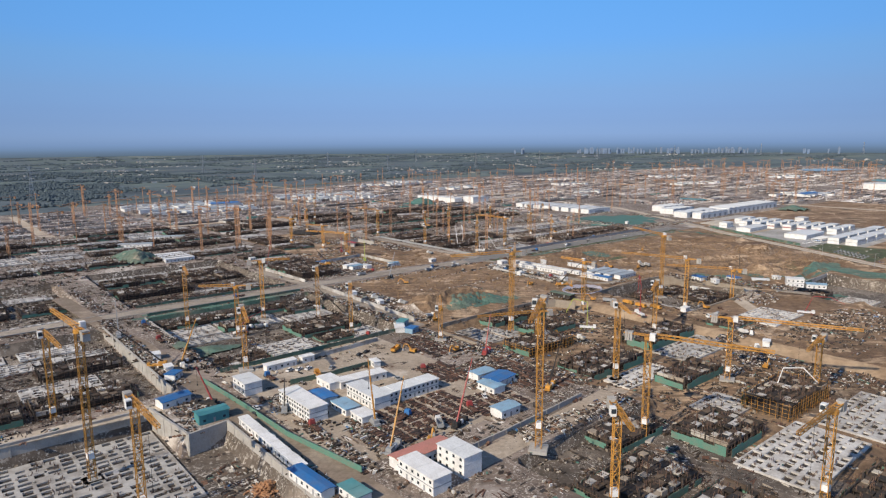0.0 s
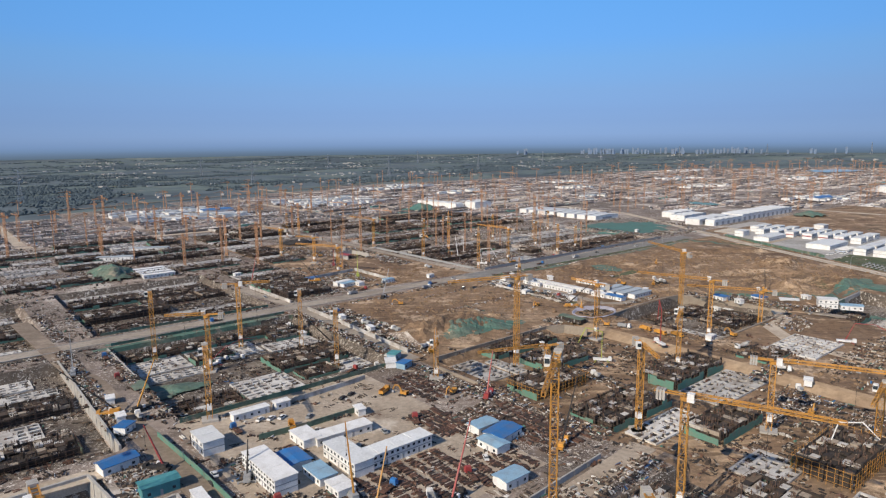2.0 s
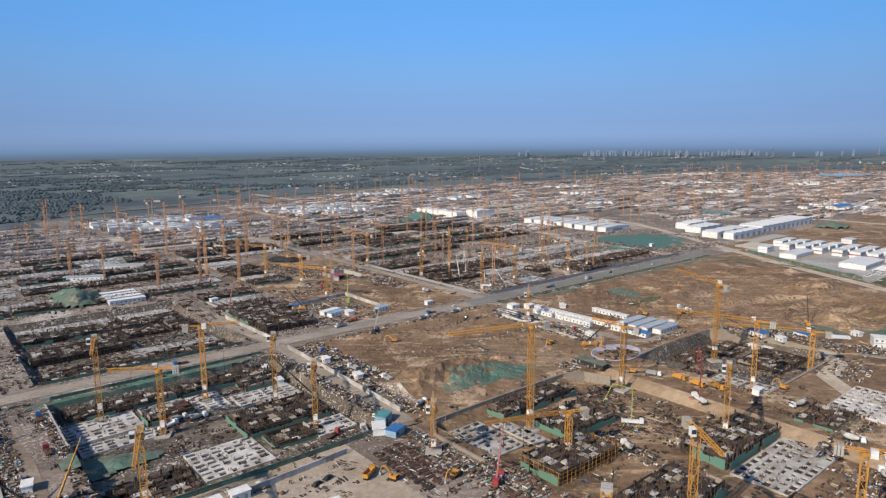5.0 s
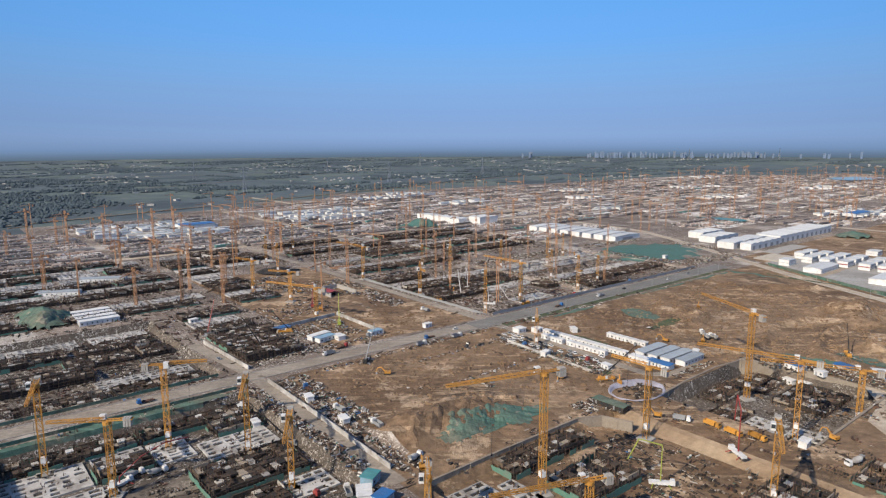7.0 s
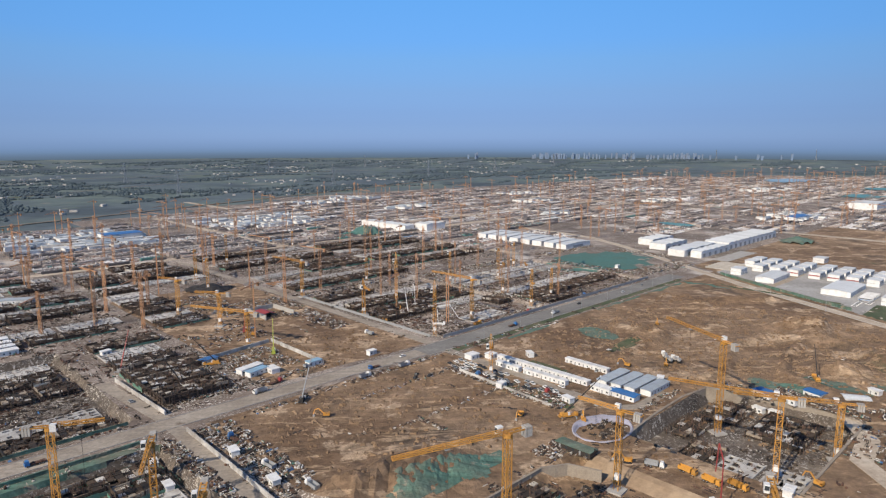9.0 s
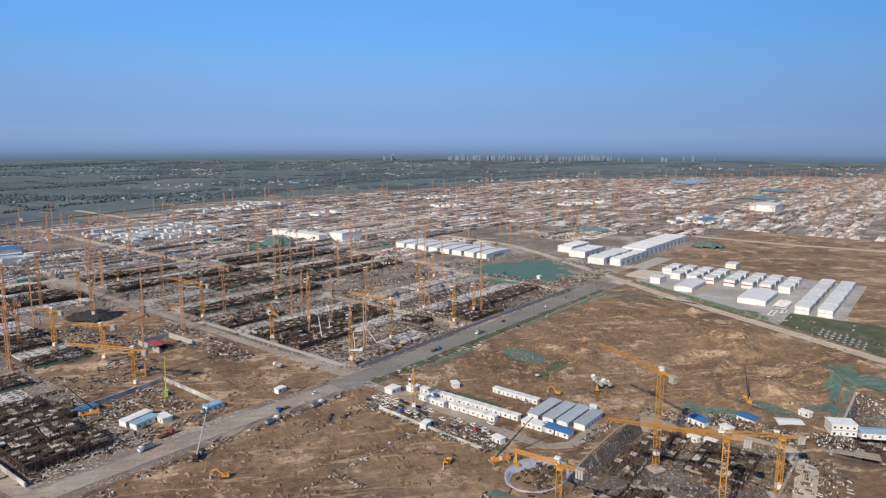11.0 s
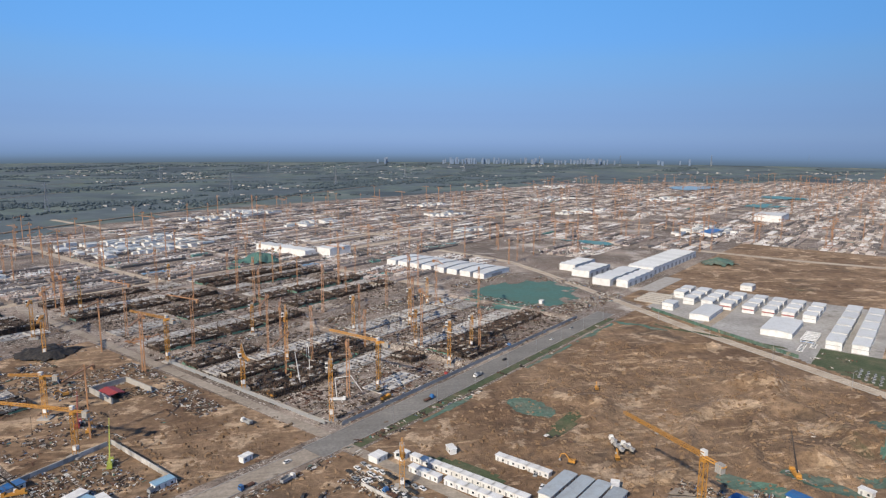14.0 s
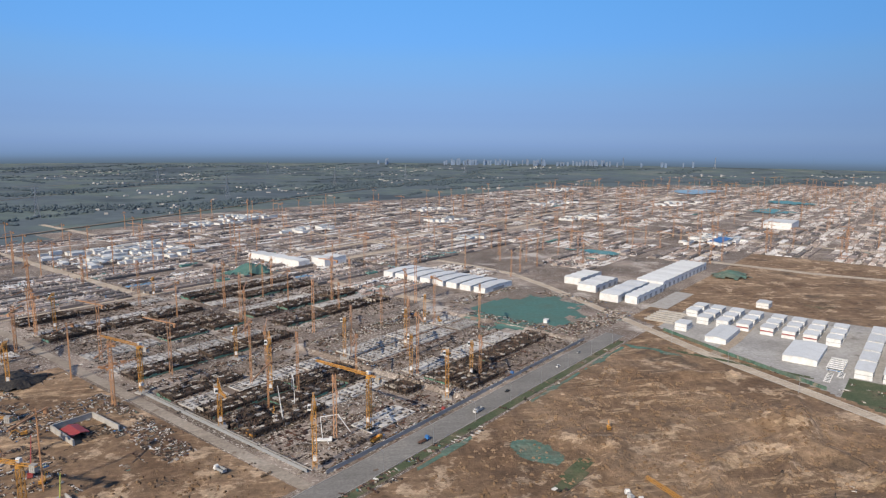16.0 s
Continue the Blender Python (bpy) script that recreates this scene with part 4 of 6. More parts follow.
# ---- the far site: blocks of low works, built a few times and set down again and again ----
def far_block(seed, fine, L=101.0, W=69.0):
    """Long strips of slabs, dark storeys, low walls and stacks; fine: how thickly small pieces lie on them."""
    r = random.Random(seed)
    g = Geo()
    v = -W / 2 + 2
    while v < W / 2 - 4:
        w = r.uniform(3.5, 9)
        u = -L / 2 + 1
        row = r.choice((0, 0, 1, 1, 2, 2))
        while u < L / 2 - 4:
            l = min(r.uniform(7, 30), L / 2 - 1 - u)
            mi = row if r.random() < 0.7 else r.choice((0, 1, 2))
            h = (r.uniform(0.2, 0.8), r.uniform(0.8, 2.4), r.uniform(0.2, 0.5))[mi]
            g.block(u + l / 2, v + w / 2, -0.4, l, w, h + 0.4, 0, mi)
            for _ in range(int(l * w / 9 * fine)):
                k = mi if r.random() < 0.72 else r.choice((0, 1, 2))
                if r.random() < 0.5:
                    g.block(u + r.uniform(0, l), v + r.uniform(0, w), h - 0.1, r.uniform(0.5, 3.2), r.uniform(0.25, 1.0), r.uniform(0.15, 0.8), 0, k)
                else:
                    g.block(u + r.uniform(0, l), v + r.uniform(0, w), h - 0.1, r.uniform(0.3, 1.0), r.uniform(0.3, 1.0), r.uniform(0.3, 1.7), 0, k)
            u += l + r.uniform(0.5, 3)
        for _ in range(int(L / 2.5 * fine)):
            g.block(r.uniform(-L / 2, L / 2), v - 1.2 + r.uniform(-1, 1), 0, r.uniform(0.6, 4), r.uniform(0.5, 1.5), r.uniform(0.2, 1.4), 0, r.choice((0, 1, 2)))
        v += w + r.uniform(1.5, 4)
    return g.mesh("far_works", [FARSITE, FARDARK, FARPALE])


NEARER_MESHES = [far_block(100 + k, 0.9) for k in range(12)]
FAR_MESHES = [far_block(150 + k, 0.3) for k in range(15)]
pick = random.Random(5)
standing = []
for i in range(-12, 26):
    for j in range(-14, 36):
        u, v = i * 112 + 60, j * 78 + 372
        x, y = to_xy(u, v)
        if far_edge(x, y) < 45:
            continue
        road = east_road(x, y) < 60 and y < 1000
        if -345 < u < 262 and v < 350 or y < 420 or road or (u > 200 and v < 8 and u < 690) or math.hypot(u - 277, v - 74) < 95:
            continue
        if (340 < u < 575 and -30 < v < 130) or (290 < u < 360 and 118 < v < 262) or (250 < u < 470 and -200 < v < 20) or pick.random() < 0.10:
            continue
        standing.append((u, v))
        ob = new("construction_block", pick.choice(NEARER_MESHES[1::4] if u < 170 and math.hypot(x, y) < 1150 and pick.random() < 0.85 else NEARER_MESHES if math.hypot(x, y) < 1000 else FAR_MESHES))
        ob.matrix_basis = at_uv(u + pick.uniform(-1, 1), v + pick.uniform(-1, 1), height(u, v), pick.choice((0, 180)))
        tagged(ob, "distant block of low concrete works and stacked material", "construction site", "distant construction blocks", "stuff")
# small plots in the corners that the large blocks leave open
SMALL_MESHES = [far_block(300 + k, 0.8, 48.0, 33.0) for k in range(9)]
for i in range(26):
    for j in range(-8, 22):
        u, v = 262 + i * 54, j * 38 - 40
        x, y = to_xy(u, v)
        if far_edge(x, y) < 40 or any(abs(u - a) < 76 and abs(v - b) < 53 for a, b in standing) or east_road(x, y) < 38 or math.hypot(u - 277, v - 74) < 82 or (u < 690 and v < 20):
            continue
        if (340 < u < 575 and -30 < v < 130) or (285 < u < 370 and 105 < v < 275) or u < 285 and v < 340 or v < 20 and u < 720 or abs(v - 344) < 22 or (215 < u < 300 and 330 < v < 400) or (420 < u < 560 and 260 < v < 320):
            continue
        ob = new("construction_block", pick.choice(SMALL_MESHES))
        ob.matrix_basis = at_uv(u + pick.uniform(-2, 2), v + pick.uniform(-2, 2), height(u, v), pick.choice((0, 180)))
        tagged(ob, "distant block of low concrete works and stacked material", "construction site", "distant construction blocks", "stuff")


def far_roads():
    """Pale roads in the gaps between the far blocks, kept inside the site."""
    inside = lambda u, v: far_edge(*to_xy(u, v)) > 20
    runs = [[(a, j * 78 + 333) for a in range(270, 2900, 40)] for j in range(1, 32, 3)] + [[(i * 112 + 4, b) for b in range(360, 2700, 40)] for i in range(-8, 24, 3)] + [[(i * 112 + 4, b) for b in range(-700, 340, 40)] for i in range(7, 24, 3)]
    for k, run in enumerate(runs):
        kept = [p for p in run if inside(*p)]
        if len(kept) > 4:
            strip("far_road", uvs(*kept[:: max(1, len(kept) // 6)], kept[-1]), 9, DUSTY, "pale concrete road between distant plots", z=0.05 + 0.004 * k)


far_roads()


# ---- walls, fences and covers ----
def wall_run(name, label, pts, low, high, thick=0.5, mat=CONC, bay=6.0, pier=0.25, category="wall"):
    """A wall along points of the grid, in bays with slim piers and a coping; each bay is a panel of its own."""
    top = thing(name, label, category, kind="structure")
    for (u0, v0), (u1, v1) in zip(pts, pts[1:]):
        a, b = Vector(to_xy(u0, v0)), Vector(to_xy(u1, v1))
        n = max(1, round((b - a).length / bay))
        ang = math.atan2(b.y - a.y, b.x - a.x)
        for k in range(n):
            c = a.lerp(b, (k + 0.5) / n)
            l = (b - a).length / n
            g = Geo().box(c.x, c.y, low, l - 0.04, thick, high - low, ang)
            d = a.lerp(b, k / n)
            if pier:
                g.box(d.x, d.y, low, 0.4, thick + pier, high - low + 0.05, ang)
            g.box(c.x, c.y, high, l - 0.04, thick + 0.12, 0.12, ang)
            part("panel", g, mat, top)
    return top


PALE = "pale cast concrete retaining wall round a deep pit"
wall_run("retaining_wall_west", PALE, ((-420, -131), (-300, -131), (-263, -131), (-260, -158), (-248, -156), (-247.5, -260)), -6.2, 0.8, 0.6)
wall_run("retaining_wall_plot", "dark stained concrete wall round a deep plot", ((-232.5, -15), (-232.5, -58)), -5.2, 0.4, 0.5, CONC)
wall_run("retaining_wall_plot_two", "pale cast concrete wall beside a site road", ((-252, -118), (-252, -60), (-252, -20)), -4.6, 0.7, 0.5, CONC)
wall_run("retaining_wall_east", PALE, ((-17, -121), (6, -119), (30, -118.5), (46, -121), (54.5, -134), (54.5, -177.5), (-17, -177.5)), -6.2, 0.3, 0.8, STAINED)
wall_run("retaining_wall_far_east", PALE, ((57.5, -186), (90, -185.5), (130, -185.5)), -6.2, 0.4, 0.6)
wall_run("retaining_wall_basin", PALE, ((-140, -150), (-140, -126), (-134, -118), (-112, -117.5), (-66, -117.5), (-58, -122), (-54, -132)), -3.2, 0.9, 0.6, STAINED)
wall_run("retaining_wall_north", "pale concrete wall along the edge of a plot", ((14.5, 13.5), (14.5, 138)), -2.0, 0.35, 0.3)
wall_run("lane_wall", "low white boundary wall beside a pale lane", ((-135, -12), (-136, -60), (-137.5, -104)), 0, 1.8, 0.25, SLAB, category="boundary wall")
wall_run("lane_wall_north", "low white boundary wall beside a pale lane", ((-135, 8), (-137, 58)), 0, 1.8, 0.25, SLAB, category="boundary wall")
wall_run("field_wall", "low white boundary wall along bare earth", ((-13.5, -34), (-15.7, -65.6), (-17.3, -88)), 0, 1.2, 0.3, SLAB, category="boundary wall")
wall_run("field_wall_north", "long low white wall across bare earth", ((-61.5, 357.5), (-33, 271)), 0, 2.0, 0.5, SLAB, category="boundary wall")
wall_run("compound_wall", "low white boundary wall round a small compound", ((-59, 63), (-59, 15)), 0, 1.8, 0.3, SLAB, category="boundary wall")
wall_run("compound_wall_north", "low white boundary wall round a small compound", ((-61, 62.5), (-101, 57)), 0, 1.8, 0.3, SLAB, category="boundary wall")
wall_run("yard_wall", "low white boundary wall across the yard", ((-168, -118), (-176, -119), (-206, -121)), 0, 1.6, 0.25, SLAB, category="boundary wall")
wall_run("yard_wall_south", "low concrete wall between the yard and a site road", ((-207, -216.6), (-190, -215.8), (-152, -212.6)), 0, 1.5, 0.3, CONC, category="boundary wall")
FENCE = "green sheet hoarding between posts beside a site road"
wall_run("hoarding_road", FENCE, ((-241.5, -118), (-239.5, -149), (-238.5, -176), (-233.5, -207.5)), 0, 1.6, 0.12, SKIRT, 3.0, 0.05, "hoarding")
wall_run("hoarding_yard", FENCE, ((-219, -140), (-203, -141.5), (-184, -141.5)), 0, 1.7, 0.12, NET, 3.0, 0.05, "hoarding")
wall_run("hoarding_plot", FENCE, ((-233, -112.3), (-190, -112.6), (-150, -112)), 0, 1.5, 0.12, NET, 3.0, 0.05, "hoarding")
wall_run("hoarding_main", FENCE, ((16, 7), (60, 7), (120, 7.5), (236, 8)), 0, 1.8, 0.1, GREY, 4.0, 0.05, "hoarding")
wall_run("hoarding_north_road", FENCE, ((-230, 8.5), (-180, 8.5), (-148, 8.5)), 0, 1.2, 0.12, NET, 3.0, 0.05, "hoarding")
wall_run("hoarding_south_road", FENCE, ((-230, -11), (-180, -11), (-148, -11)), 0, 1.2, 0.12, NET, 3.0, 0.05, "hoarding")
wall_run("hoarding_cross", FENCE, ((12.2, 14), (12.2, 138)), 0, 1.4, 0.1, GREY, 4.0, 0.05, "hoarding")


def drape(label, cu, cv, ru, rv, seed, mat=NET, lift=0.12, step=2.0, name="ground_cover", category="netting", hump=0.0):
    """A sheet with a ragged edge laid over the ground."""
    g, index = Geo(), {}
    nu, nv = int(ru / step) + 2, int(rv / step) + 2
    for i in range(-nu, nu + 1):
        for j in range(-nv, nv + 1):
            u, v = cu + i * step, cv + j * step
            d = math.hypot(i * step / ru, j * step / rv) + 0.45 * noise.fractal(Vector((u * 0.07, v * 0.07, seed)), 1.0, 2.0, 4)
            if d < 1.0:
                x, y = to_xy(u, v)
                index[i, j] = len(g.v)
                g.v.append((x, y, height(u, v) + lift + 0.15 * noise.noise(Vector((u * 0.7, v * 0.7, seed))) * (lift > 0.1) + hump * max(0.0, 1 - d)))
    for (i, j), a in index.items():
        q = [index.get(k) for k in ((i + 1, j), (i + 1, j + 1), (i, j + 1))]
        if None not in q:
            g.f.append((a, *q))
            g.m.append(0)
    ob = part(name, g, mat)
    return tagged(ob, label, category, kind="structure")


COVER = "torn green dust netting spread over bare earth"
for k, (u, v, ru, rv) in enumerate(((-92, -101, 24, 6.5), (-190, -14.5, 46, 3.6), (-188, -8.8, 44, 1.6), (70, -140, 6, 14), (84, -158, 5, 13), (100, -188, 6, 18), (140, -180, 30, 5), (150, -196, 12, 26), (80, -47, 8, 14),
                                    (150, -17, 30, 2), (60, -17, 20, 2), (210, -17, 28, 2.5), (244, -34, 3, 18), (-222, -70, 13, 8))):
    drape(COVER, u, v, ru, rv, k * 3.1, lift=0.14 if u != -222 else 0.5, hump=0.0 if u != -222 else 2.6, step=1.0)
for k, (u, v, ru, rv) in enumerate(((74, -66, 14, 6), (16, -62, 6, 24), (252, -74, 3, 50), (-12, -70, 6, 22))):
    drape("patch of thin rough grass on the bare earth", u, v, ru, rv, 40 + k * 2.3, GRASS, 0.08, name="grass_patch", category="grass")
drape("wide sheet of dark green netting over a hollow", 277, 74, 52, 42, 77, POND, 0.15, 3.0, category="netting")
drape("blue-green netting heaped over a mound of earth", -191, 158, 17, 24, 81, NET, 0.2, 2.0, hump=8)
drape("flat sheet of bright green netting far off", 432, 281, 30, 18, 83, TEAL, 0.3, 4.0)
drape("flat sheet of bright green netting far off", 340, 271, 18, 11, 84, TEAL, 0.3, 4.0)
drape("flat sheet of bright green netting far off", 520, 302, 16, 10, 85, TEAL, 0.3, 4.0)
drape("flat sheet of bright green netting far off", 567, 150, 16, 42, 88, TEAL, 0.8, 6.0)
drape("flat sheet of bright green netting far off", 1250, 100, 60, 40, 89, TEAL, 1.2, 10.0)
# one flat blue sheet added to stand for a group of blue roofs
drape("flat pale blue sheet in place of blue roofs far off", 1700, 380, 130, 60, 90, PALEBLUE, 2.6, 12.0)
drape("flat sheet of bright green netting far off", 1480, 110, 60, 60, 92, TEAL, 2.6, 10.0)
drape("green netting over a low mound beside a drain", 520, -8, 22, 20, 86, NET, 0.3, 4.0, hump=5)
drape("black sheeting over the edge of a hollow", -24, 205, 18, 16, 91, BLACK, 0.3, 1.5, hump=5)
drape("heap of earth under green netting far off", 229, 356, 26, 22, 87, POND, 0.3, 4.0, hump=10)
# the round basin with its pale liner
g = Geo()
n = 40
for k in range(n):
    # a broad slope of sheeting on the far side, a narrow lip on the near one
    for j in range(4):
        quad = []
        for a, f in ((2 * math.pi * k / n, j / 4), (2 * math.pi * (k + 1) / n, j / 4), (2 * math.pi * (k + 1) / n, (j + 1) / 4), (2 * math.pi * k / n, (j + 1) / 4)):
            wide = 1.4 + 6.0 * max(0.0, math.cos(a - 0.9))
            rad, z = 12.4 - wide * f, 0.15 + 1.0 * math.sin(math.pi * min(1.0, f * 1.3 + 0.1)) * min(1.0, wide / 3)
            quad.append((rad * math.cos(a) * 1.05, rad * math.sin(a) * 0.8, z + 0.15 * math.sin(a * 11 + f * 3)))
        g.add(quad, ((0, 1, 2, 3),), 0)
basin = thing("round_basin", "round earth basin lined with pale lilac sheeting", "basin", kind="structure")
part("liner", g, LINER, basin)
part("formwork", litter(15, 10, 0, 90, random.Random(3), 1.0, 1.2), PLY, basin)
put(basin, -20.5, -112.5, 0.05)
yard(-44, -116, 8, 14, 90, 50, JUNK, label="dark shuttering and boards beside the round basin")


# ---- white site houses ----
def openings(parent, L, W, h, storeys, bay, doors=True):
    """Windows and doors on both long sides."""
    g1, g2 = Geo().box(0, 0, 0, 0.8, 0.05, 0.75), Geo().box(0, 0, 0, 0.65, 0.05, 1.5)
    win, door = g1.mesh("window", [GLASS]), g2.mesh("door", [GREY])
    n = max(2, round(L / bay))
    for s in (-1, 1):
        for k in range(n):
            for f in range(storeys):
                x, z = -L / 2 + (k + 0.5) * L / n, f * h / storeys
                is_door = doors and f == 0 and k % 3 == 1
                ob = new("door" if is_door else "window", door if is_door else win)
                ob.parent = parent
                ob.location = (x * UNIT, s * (W / 2 + 0.02) * UNIT, (z + (0.05 if is_door else 0.75)) * UNIT)


def site_house(L, W, h, storeys, roof, label, bay=3.0, rise=0.0, walls=WHITE, band=None, group="white site houses", doors=True):
    ob = thing("site_house", label, "site house", group)
    h, rise = h / UNIT, rise * 0.55
    part("wall", Geo().box(0, 0, 0, L, W, h), walls, ob)
    g = Geo()
    if rise:
        g.gable(0, 0, h, L, W, rise, 0.35)
    else:
        g.box(0, 0, h, L + 0.5, W + 0.5, 0.22)
        for k in range(1, max(2, int(L / 6))):
            g.box(-L / 2 + k * L / max(2, int(L / 6)), 0, h + 0.22, 0.14, W + 0.4, 0.08)
    part("roof", g, roof, ob)
    for f in range(1, storeys):
        part("storey_band", Geo().box(0, 0, h * f / storeys - 0.12, L + 0.08, W + 0.08, 0.24), band or GREY, ob)
    if storeys > 1:
        g = Geo().box(L / 2 + 0.55, 0, h / storeys - 0.1, 1.0, W * 0.9, 0.12)
        for k in range(9):
            g.box(L / 2 + 0.55, -W * 0.45 + 0.25 + k * W * 0.085, k * h / storeys / 9, 0.9, 0.3, 0.06)
        part("outside_stair", g, GREY, ob)
    if rise:
        for s in (-1, 1):
            x = s * L / 2
            part("gable_end", Geo().add([(x, -W / 2, h), (x, W / 2, h), (x, 0, h + rise), (x - s * 0.1, -W / 2, h), (x - s * 0.1, W / 2, h), (x - s * 0.1, 0, h + rise)],
                                        ((0, 1, 2), (5, 4, 3), (0, 3, 4, 1), (1, 4, 5, 2), (2, 5, 3, 0))), walls, ob)
    openings(ob, L, W, h, storeys, bay, doors)
    return ob


put(site_house(13, 4, 2.6, 1, NET, "low dark open shed with a green netting roof", 2.6, 0.4, walls=DARK), -45.5, -117, 0, 92)
TWO = "white two-storey panel site house with rows of dark windows"
put(site_house(10, 6.0, 5.6, 2, ROOFW, TWO), -232.5, -135, 0, 90)
put(site_house(20, 6.2, 6.2, 3, WHITE, "white three-storey panel site house with small square windows", 1.7), -226.5, -163, 0, 90)
put(site_house(16.5, 6.0, 5.4, 2, ROOFW, TWO, 1.9), -206.5, -169.5, 0, 90)
put(site_house(24, 5.6, 5.2, 2, ROOFW, "long white two-storey site house with a pale blue-grey roof", 1.9), -195, -174, 0, 0)
put(site_house(18, 5.0, 3.2, 1, WHITE, "row of white single-storey cabins in the yard", 2.6), -199, -153.5, 0, -4)
put(site_house(9, 5.5, 3.4, 1, WHITE, "white single-storey cabin in the yard", 2.6), -209, -149.5, 0, 90)
put(site_house(9, 7, 3.2, 1, BLUE, "small white shed with a bright blue sheet roof", 2.4, 0.7), -218.5, -160, 0, 90)
put(site_house(9, 5, 2.9, 1, PALEBLUE, "small pale blue site cabin", 2.4), -216, -171, 0, 90)
put(site_house(6.5, 5, 2.9, 1, WHITE, "small white site cabin in the yard", 2.4), -215.5, -180.5, 0, 90)
put(site_house(14, 5.6, 5.6, 2, WHITE, TWO, 2.2), -224, -221, 0, 90)
put(site_house(10.5, 6, 7.4, 3, ROOFW, "white three-storey frame of stacked cabins with open galleries", 2.4, band=WHITE), -213, -221.5, 0, 90)
put(site_house(17, 5.2, 3.8, 1, PINK, "long low site house with a faded red roof", 1.7, 0.8), -217.5, -211.5, 0, 0)
put(site_house(10, 7, 3.2, 1, BLUE, "open work shed with a bright blue sheet roof", 3.2, 1.0), -163, -185.5, 0, 10)
put(site_house(8, 5, 3.2, 1, PALEBLUE, "small site cabin with a pale blue roof", 2.4, 0.6), -170, -189, 0, 90)
put(site_house(8, 5, 3.2, 1, PALEBLUE, "small site cabin with a pale blue roof", 2.4, 0.6), -164, -178, 0, 0)
put(site_house(8, 5, 3.4, 1, PALEBLUE, "small site cabin with a pale blue roof", 2.4, 0.8), -180, -205.5, 0, 0)
put(site_house(9.5, 5, 3.2, 1, BLUE, "white shed with a bright blue pitched sheet roof", 3.0, 1.2), -255.5, -130.5, 0, 10)
put(site_house(15, 3.6, 3.2, 1, BLUE, "long shed with a bright blue sheet roof beside the pit wall", 2.6, 0.5), -246.5, -205, 0, 93)
put(site_house(8, 4, 3.0, 1, TEAL, "small cabin with a teal roof beside the pit wall", 2.6), -241, -216, 0, 93)
put(site_house(9, 4.5, 4.0, 1, TEAL, "teal sheet metal store with a low roof", 3.0, 0.6, walls=TEAL), -250.5, -150.5, 0, 0)
put(site_house(12, 3.2, 3.0, 1, WHITE, "row of white cabins along the concrete yard", 2.6), -214, -121.5, 0, 0)
put(site_house(5, 3, 3.0, 1, WHITE, "small white site cabin", 2.6), -203, -121.5, 0, 0)
put(site_house(6, 4, 3.0, 1, WHITE, "small white site cabin", 2.6), -152, -112, 0, 60)
put(site_house(5, 4, 3.4, 1, TEAL, "small cabin with a teal roof", 2.6, walls=PALEBLUE), -146, -106, 0, 30)
put(site_house(5, 4, 3.0, 1, BLUE, "small cabin with a blue roof", 2.6, walls=PALEBLUE), -149, -117, 0, 20)
put(site_house(5, 4, 3.0, 1, BLUE, "small open shelter with a bright blue roof", 2.6), -248, -107, 0, 40)
put(site_house(12, 4, 3.0, 1, WHITE, "white site cabins in a small compound", 2.6), -88.5, 30, 0, 12)
put(site_house(10, 4, 3.0, 1, PALEBLUE, "pale blue site cabins in a small compound", 2.6), -88, 24.5, 0, 12)
put(site_house(6, 4, 2.8, 1, WHITE, "white site cabin in a small compound", 2.6), -81.5, 22, 0, 90)
put(site_house(7, 3.5, 3.0, 1, PALEBLUE, "pale blue cabin at the end of a wall", 2.4), -63, 17, 0, 0)
put(site_house(8, 4, 2.8, 1, BLUE, "small shed with a blue roof", 2.6), -97, 54, 0, 10)
put(site_house(5.5, 4.5, 3.0, 1, WHITE, "white cabin beside the site road", 2.4), 3.5, -25.5, 0, 0)
put(site_house(4.5, 4, 3.0, 1, WHITE, "white cabin beside the site road", 2.4), 10.5, -31.5, 0, 0)
put(site_house(9, 4, 3.0, 1, WHITE, "white site cabin in front of the barracks", 2.4), 11.5, -92.5, 0, 90)
for v in (-99, -105):
    put(site_house(5.5, 4.6, 2.8, 1, BLUE, "low shed with a bright blue sheet roof", 2.4, 0.5), 12.5, v, 0, 90)
for k, v in enumerate((-88.6, -95.0, -101.0, -107.2)):
    put(site_house(19 - (k == 3) * 3, 4.6, 3.2, 1, ROOFG, "long grey-roofed workers' barrack beside others", 2.6, 0.5, group="barracks"), 26.5 + k * 0.6, v, 0, 0)
# rows of cabins: one is built, the others are copies
cabin = site_house(4.4, 2.6, 2.9, 1, WHITE, "white box cabin in a long row of cabins", 2.2, group="cabin row")
put(cabin, 12.0, -37.5, 0, 90)
for k in range(1, 11):
    copy_thing(cabin, at_uv(12.0 + k * 0.1, -37.5 - k * 4.52, 0, 90))
for k in range(3):
    copy_thing(cabin, at_uv(5.3, -42.5 - k * 4.5, 0, 90))
for k in range(5):
    copy_thing(cabin, at_uv(6.2 + k * 0.1, -58.0 - k * 4.5, 0, 90))
for k in range(5):
    copy_thing(cabin, at_uv(32, -62.5 - k * 4.5, 0, 90))
for k in range(8):
    copy_thing(cabin, at_uv(-244.4 - 0.1 * k, -161.5 - k * 4.9, 0, 88 + (k * 37) % 7))
